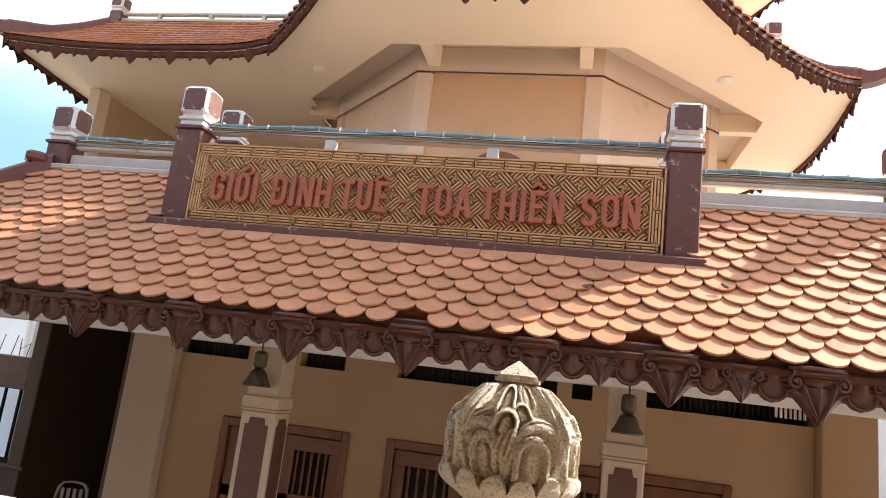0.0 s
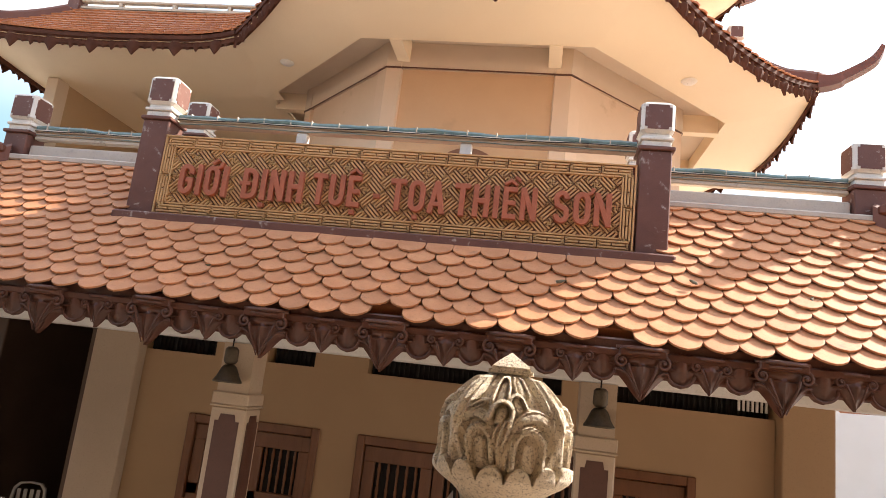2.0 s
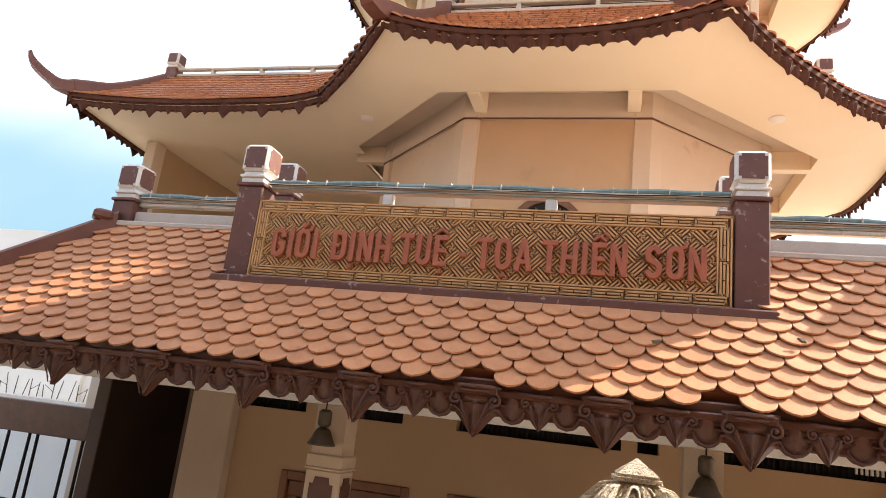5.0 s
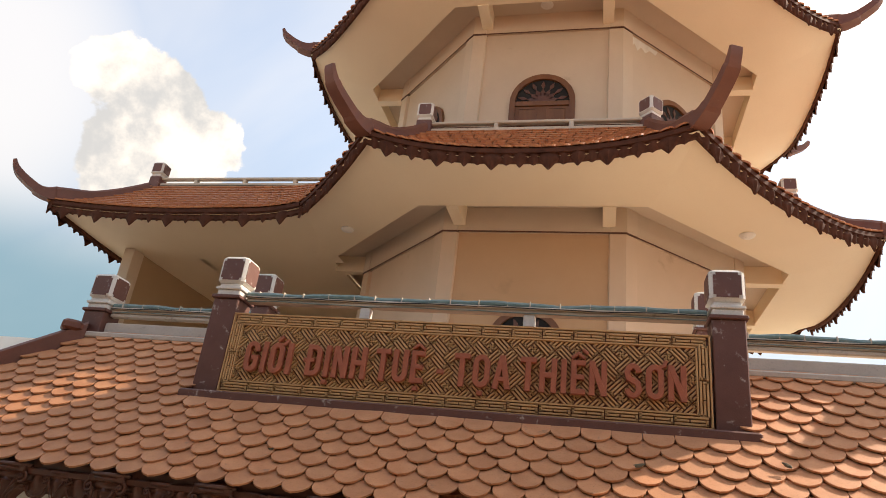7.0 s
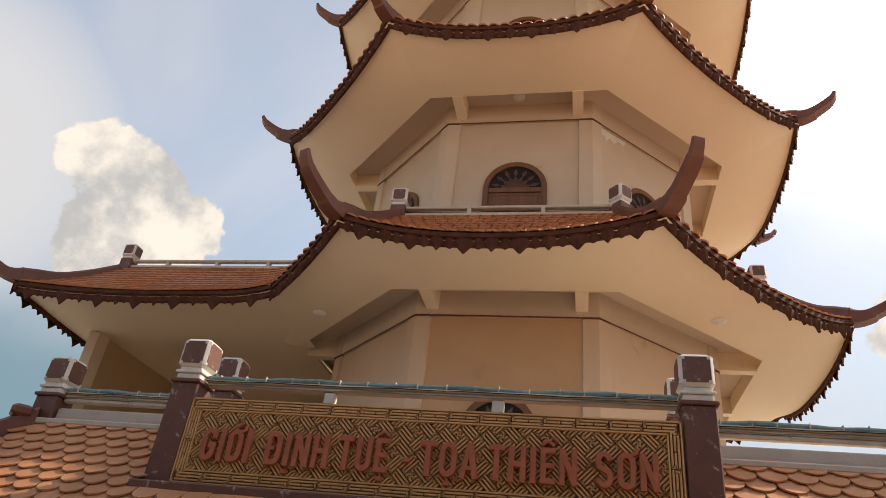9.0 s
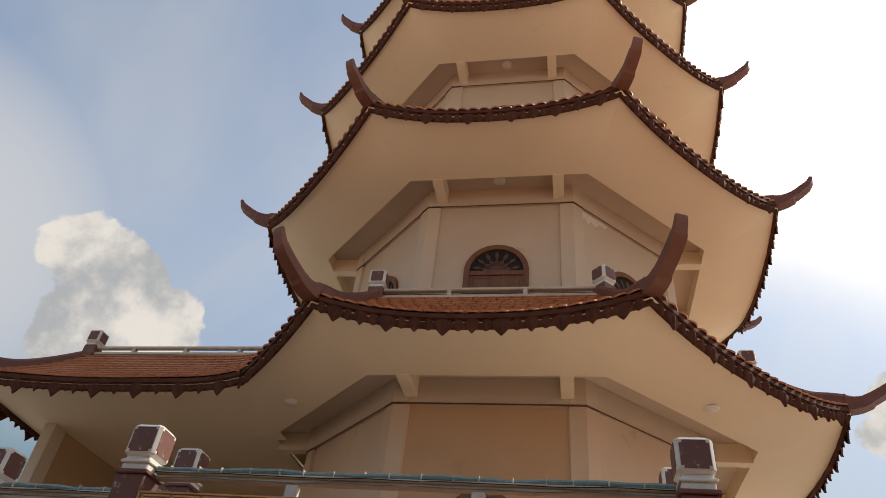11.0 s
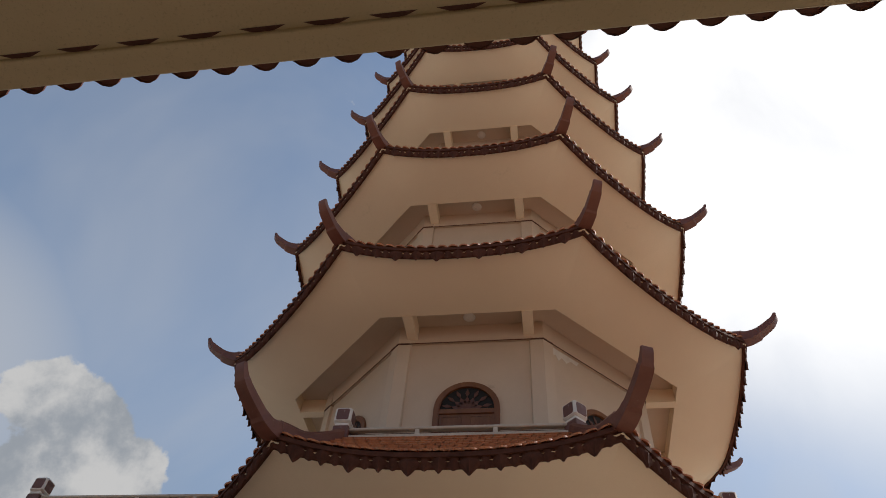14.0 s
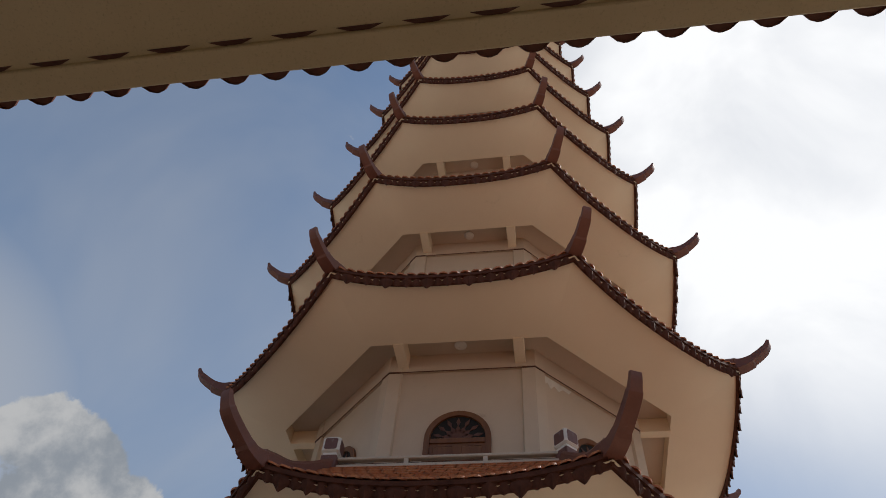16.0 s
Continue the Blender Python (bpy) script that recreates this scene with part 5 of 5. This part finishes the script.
g = Geo().box(-8.82, -3.2, WGB - 0.2, WGB, GROUND, d0["ring_z"] + 0.03)
part("building_wall", g, WALL, wing)
g = Geo().box(-9.0, -8.78, 10.1, 10.4, GROUND, d0["ring_z"] + 0.03, 0.01)
part("corner_column", g, RENDER, wing, "cream corner column")
g = Geo().box(-8.92, -8.82, 10.4, WGB, GROUND, d0["ring_z"] + 0.03)
part("building_wall", g, WALL, wing)

# ---------------------------------------------------------------- terrace of the hall where one stands
g = Geo().box(-14, 14, -6, 2.0, GROUND, 1.6)
tagged(part("terrace", g, PLATFORM), "raised brown stone terrace of the hall", "floor", kind="structure")
g = Geo().box(-14, 14, -6.2, -6, GROUND, 6.4)
tagged(part("wall_hall", g, TEAK), "dark wooden wall of the hall", "wall", kind="structure")
HZ, HY = 6.03, 1.545
g = Geo().box(-14, 14, -6, HY - 0.15, HZ + 0.03, HZ + 0.15)
tagged(part("hall_ceiling", g, HALL), "plain tan soffit of the hall roof", "ceiling", kind="structure")
eave = thing("hall_eave", pose(0, 0, 0), "hall eave with a tan fascia and rounded tile ends", "eave", kind="structure")
g = Geo().box(-14, 14, HY - 0.13, HY, HZ, HZ + 0.12, 0.006)
part("fascia", g, HALL, eave)
# flat dark lens that imitates the shadowed gap under a tile
dash = Geo().add([(-0.10, -0.010, 0.0), (-0.05, 0.008, 0.0), (0.0, 0.012, 0.0), (0.05, 0.008, 0.0), (0.10, -0.010, 0.0), (-0.10, -0.010, 0.03), (0.10, -0.010, 0.03)], [(0, 1, 2, 3, 4), (0, 4, 6, 5)]).mesh("tile_gap", CARVED)
for i in range(-40, 41):
    put("tile_gap", dash, eave, pose(i * 0.278 + 0.07, HY - 0.140, HZ - 0.004 + 0.03))
g = Geo().box(-14, 14, HY - 0.15, HY - 0.13, HZ + 0.032, HZ + 0.06)
part("soffit_lip", g, HALL, eave)
tile_end = Geo()
tongue(tile_end, Vector((0, -0.17, 0.0)), Vector((1, 0, 0)), Vector((0, 1, 0)), Vector((0, 0, 1)), 0.178, 0.20, 0.02, 0.0)
te = tile_end.mesh("tile_end", RIDGE)
for i in range(-26, 28):
    put("tile_end", te, eave, pose(i * 0.186 + 0.03, HY + 0.022, HZ + 0.05, -6, 0, 0))
g = Geo().box(-14, 14, -6, HY - 0.25, HZ + 0.2, HZ + 0.3)
part("roof_slab", g, TILE_FAR, eave)

# lotus bud on a stone pillar at the terrace edge
LX, LY = -0.118, 1.6
bud = thing("lotus_finial", pose(LX, LY, 1.6), "carved speckled stone lotus bud on a square pillar", "finial")
g = Geo().box(-0.10, 0.10, -0.10, 0.10, 0, 1.30, 0.012)
part("pillar", g, STONE, bud)


def lotus_mesh(facing):
    """A four-sided onion bud: scallops below, curled leaves on each face, ribs on the corners, a pyramid cap."""
    prof = [(0.104, 1.30), (0.106, 1.330), (0.109, 1.342), (0.116, 1.350), (0.127, 1.364), (0.140, 1.384), (0.148, 1.404), (0.150, 1.425), (0.149, 1.445), (0.151, 1.470), (0.152, 1.495), (0.148, 1.520), (0.137, 1.545), (0.120, 1.567), (0.099, 1.588), (0.079, 1.604), (0.066, 1.614), (0.060, 1.620), (0.060, 1.627), (0.053, 1.6275), (0.053, 1.634), (0.036, 1.646), (0.019, 1.657), (0.002, 1.668)]
    n, m = 360, 230

    def smooth(v, lo, hi):
        t = max(0.0, min(1.0, (v - lo) / (hi - lo)))
        return t * t * (3 - 2 * t)

    def arch(x, y):
        """A leaf rolled over at its top: a thick rim, a sunken ring, a raised heart; open below."""
        s = math.hypot(x, max(y, 0.0))
        fade = smooth(y, -1.3, -0.7)
        return fade * smooth(1.0 - s, 0.0, 0.10) * (0.30 + 0.70 * smooth(s, 0.56, 0.68) + 0.42 * smooth(0.46 - s, 0.0, 0.22) - 0.16 * smooth(0.05 - abs(s - 0.86), 0.0, 0.05))

    def leaf(x, y):
        """A long pointed leaf with a few veins along it."""
        y += 0.45 * x * x - 0.15
        s = math.hypot(x, y) + 0.12 * x * x
        return smooth(1.0 - s, 0.0, 0.16) * (0.80 + 0.20 * math.cos(y * 8.5))

    ARCHES = ((-0.52, 0.22, 0.029, 0.044, 0.15, 1.0), (-0.60, 0.26, 0.050, 0.068, 0.30, 0.72), (0.40, 0.18, 0.040, 0.052, -0.05, 1.0), (0.50, 0.25, 0.064, 0.076, -0.30, 0.70),
              (-0.14, 0.58, 0.030, 0.030, -0.30, 1.10), (-0.20, 0.86, 0.026, 0.036, -0.1, 0.90), (0.16, 0.70, 0.024, 0.022, 0.35, 0.85), (0.30, 0.92, 0.024, 0.030, 0.2, 0.70))
    LEAVES = ((-0.13, 0.32, 0.042, 0.016, 1.30, 0.95), (-0.74, 0.62, 0.030, 0.014, 0.70, 0.80), (0.02, 0.06, 0.018, 0.014, 0.0, 0.5))

    def relief(u, z):
        w = (z - 1.43) / 0.18
        h = 0.08 * smooth(0.9 - abs(u), 0.0, 0.3)
        for shape_of, motifs in ((arch, ARCHES), (leaf, LEAVES)):
            for cu, cw, rx, ry, turn, tall in motifs:
                dx, dy = (u - cu) * 0.112, (w - cw) * 0.18
                x, y = dx * math.cos(turn) + dy * math.sin(turn), dy * math.cos(turn) - dx * math.sin(turn)
                h = max(h, tall * shape_of(x / rx, y / ry))
        edge = abs(u) - 0.10 * (1 - w)
        return max(h, smooth(edge, 0.74, 0.80) * (0.84 + 0.13 * math.cos((edge - 0.92) * 38)) * smooth(w, 0.20, 0.45))
    rings = []
    for j in range(m + 1):
        s = j / m * (len(prof) - 1)
        k = min(int(s), len(prof) - 2)
        f = s - k
        r0, z0 = lerp(prof[k][0], prof[k + 1][0], f), lerp(prof[k][1], prof[k + 1][1], f)
        row = []
        for i in range(n):
            a = 2 * math.pi * i / n
            u = (((a - facing) / (math.pi / 2) + 0.5) % 1.0) * 2 - 1
            h = 0.0
            if 1.35 < z0 < 1.617:
                h = relief(u, z0) * smooth(1.617 - z0, 0.0, 0.01) if z0 > 1.415 else 0.0
                p = ((u * 2.0) % 1.0) * 2 - 1
                tall = 0.040 if abs(u) < 0.5 else 0.048
                edge = 1.388 + tall * max(0.0, 1 - p * p) ** 0.5
                h = max(h, 1.10 * smooth(edge - z0, 0.0, 0.006) * smooth(z0, 1.352, 1.40))
            r = (r0 - 0.015 + 0.031 * h) * 0.955
            square = max(abs(math.cos(a - facing)), abs(math.sin(a - facing)))
            if z0 > 1.618:
                r = r0 * 0.84 / square
            elif z0 > 1.40:
                r *= lerp(1.0, 0.96 / square ** 0.38, smooth(z0, 1.40, 1.46))
            p3 = Vector((math.cos(a) * r0 * 60, math.sin(a) * r0 * 60, z0 * 60))
            r += 0.0016 * noise.noise(p3) + 0.0014 * noise.noise(p3 * 3.1)
            row.append(Vector((r * math.cos(a), r * math.sin(a), z0)))
        rings.append(row)
    return Geo().loft(rings).mesh("lotus_bud", STONE, True)


put("lotus_bud", lotus_mesh(math.atan2(-LY, -LX)), bud)

# stone balustrade of the terrace that ends at the pillar
rail_ = thing("terrace_balustrade", pose(0, 0, 1.6), "rough pale granite balustrade ending at the lotus pillar", "balustrade")
g = Geo()
rings = []
for k in range(25):
    f = k / 24
    x = lerp(-6.0, LX - 0.112, f ** 0.35)
    up = 1.165 + 0.17 * max(0.0, 1 - (LX - 0.112 - x) / 0.16) ** 2
    rings.append([(x, LY - 0.075, 1.07), (x, LY - 0.085, up - 0.02), (x, LY - 0.065, up), (x, LY + 0.065, up), (x, LY + 0.085, up - 0.02), (x, LY + 0.075, 1.07)])
g.loft(rings)
part("coping", g, GRANITE, rail_, "rough sunlit granite coping")
part("panel", Geo().box(-6.0, LX - 0.105, LY - 0.05, LY + 0.05, 0.0, 1.068, 0.006), GRANITE, rail_)
part("panel_frame", Geo().box(-6.0, LX - 0.105, LY - 0.066, LY + 0.066, 0.0, 0.14, 0.01), GRANITE, rail_)

# raised passage floor with a chair on it, and the low wall under the bars
PASS_Z = 0.806
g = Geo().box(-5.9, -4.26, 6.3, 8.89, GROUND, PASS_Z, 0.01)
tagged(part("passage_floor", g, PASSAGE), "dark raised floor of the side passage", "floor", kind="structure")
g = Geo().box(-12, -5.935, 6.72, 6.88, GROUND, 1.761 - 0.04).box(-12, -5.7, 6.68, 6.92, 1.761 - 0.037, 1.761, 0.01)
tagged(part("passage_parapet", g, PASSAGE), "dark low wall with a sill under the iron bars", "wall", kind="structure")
chair = thing("plastic_chair", pose(-5.409, 7.05, PASS_Z, 0, 0, 15), "pale plastic chair standing in the dark passage", "chair")
g = Geo()
path = [(-0.17, 0.40), (-0.185, 0.60), (-0.17, 0.72), (-0.12, 0.775), (0.0, 0.79), (0.12, 0.775), (0.17, 0.72), (0.185, 0.60), (0.17, 0.40)]
g.loft([[Vector((u * k, y + 0.06 * (w - 0.4), w - (1 - k) * 0.12)) for k, y in ((1.0, -0.02), (1.0, 0.015), (0.86, 0.015), (0.86, -0.02))] for u, w in path])
part("backrest_frame", g, PLASTIC, chair, m=pose(0, 0.18, 0))
for k in range(4):
    part("back_slat", Geo().box(-0.125 + 0.068 * k, -0.085 + 0.068 * k, 0.175, 0.187, 0.42, 0.71, 0.004), PLASTIC, chair)
part("seat", Geo().box(-0.21, 0.21, -0.22, 0.20, 0.395, 0.425, 0.012), PLASTIC, chair)
for sx, sy in ((-1, -1), (1, -1), (1, 1), (-1, 1)):
    g = Geo().loft([[Vector((sx * q + c * 0.018, sy * q + d * 0.018, z)) for c, d in ((-1, -1), (1, -1), (1, 1), (-1, 1))] for z, q in ((0.0, 0.20), (0.394, 0.165))])
    part("leg", g, PLASTIC, chair)

# ---------------------------------------------------------------- scale tiles of the porch slope
TW, EXPO = 0.20, 0.128
tile_geo = Geo()
nrm = Vector((0, -SLOPE, 1)).normalized()
down_ = Vector((0, -1, -SLOPE)).normalized()
up_tilt = (nrm - down_ * 0.16).normalized()
dn_tilt = (down_ + nrm * 0.16).normalized()
tongue(tile_geo, Vector((0, 0, 0)), Vector((1, 0, 0)), dn_tilt, up_tilt, TW * 0.985, 0.20, 0.0125, -0.004)
tile_me = tile_geo.mesh("roof_tile", TILE)
rest = Geo()
slope_len = math.hypot(FLARE, SLOPE * FLARE)
rows_ = int(slope_len / EXPO)
count = 0
for r in range(rows_, -1, -1):
    s = r * EXPO                                   # lower tip of the row, up from the eave
    y, z = EAVE_Y + s / slope_len * FLARE, EAVE_Z + s / slope_len * SLOPE * FLARE
    inset = FLARE * s / slope_len
    xa, xb = X0 - FLARE + inset + 0.10, X1 + FLARE - inset - 0.10
    c0, c1 = math.ceil(xa / TW), math.floor(xb / TW)
    for c in range(c0, c1 + 1):
        x = c * TW + (TW / 2 if r % 2 else 0)
        behind_sign = SX0 - 0.2 < x < SX1 + 0.2 and y > 4.61
        slipped = r == 0 and min(abs(x - 0.40), abs(x + 1.0)) < 0.09
        if behind_sign or x > xb or slipped:
            continue
        jx, jn, jr = random.uniform(-0.004, 0.004), random.uniform(0, 0.004), random.uniform(-1.2, 1.2)
        top = Vector((x + jx, y, z)) - dn_tilt * 0.20 + nrm * (0.026 + jn)
        if -3.45 < x < 2.0 and count < 300:
            put("roof_tile", tile_me, porch_roof, Matrix.Translation(top) @ pose(0, 0, 0, 0, jr, jr))
            count += 1
        else:
            tongue(rest, top, Vector((1, 0, 0)), dn_tilt, up_tilt, TW * 0.985, 0.20, 0.0125, -0.004)
tagged(part("roof_tiles", rest, TILE, porch_roof), kind="stuff")


# dry leaves and droppings caught on the tiles
LEAF = mat("dry_leaf", (0.10, 0.085, 0.05), (0.17, 0.14, 0.085), 30, 0.8, 0.3, 150)
for x, y, turn, s in ((0.06, 4.43, 20, 0.035), (0.92, 4.52, -40, 0.03), (1.62, 4.47, 65, 0.022), (-2.3, 4.3, 10, 0.018)):
    g = Geo()
    rim_ = [Vector((s * (1 + 0.25 * math.sin(3 * a + turn)) * math.cos(a), s * 0.45 * math.sin(a), 0.004 * math.cos(2 * a))) for a in [2 * math.pi * i / 14 for i in range(14)]]
    g.loft([[p - Vector((0, 0, 0.003)) for p in rim_], rim_, [p * 0.6 + Vector((0, 0, 0.006)) for p in rim_]])
    at = Vector((x, y, slope_z(y))) + nrm * 0.058
    tagged(part("dry_leaf", g, LEAF, m=Matrix.Translation(at) @ pose(0, 0, 0, 44, 0, 0) @ pose(0, 0, 0, 0, 0, turn)), "small curled dry leaf lying on roof tiles", "leaf", "leaves on the roof")
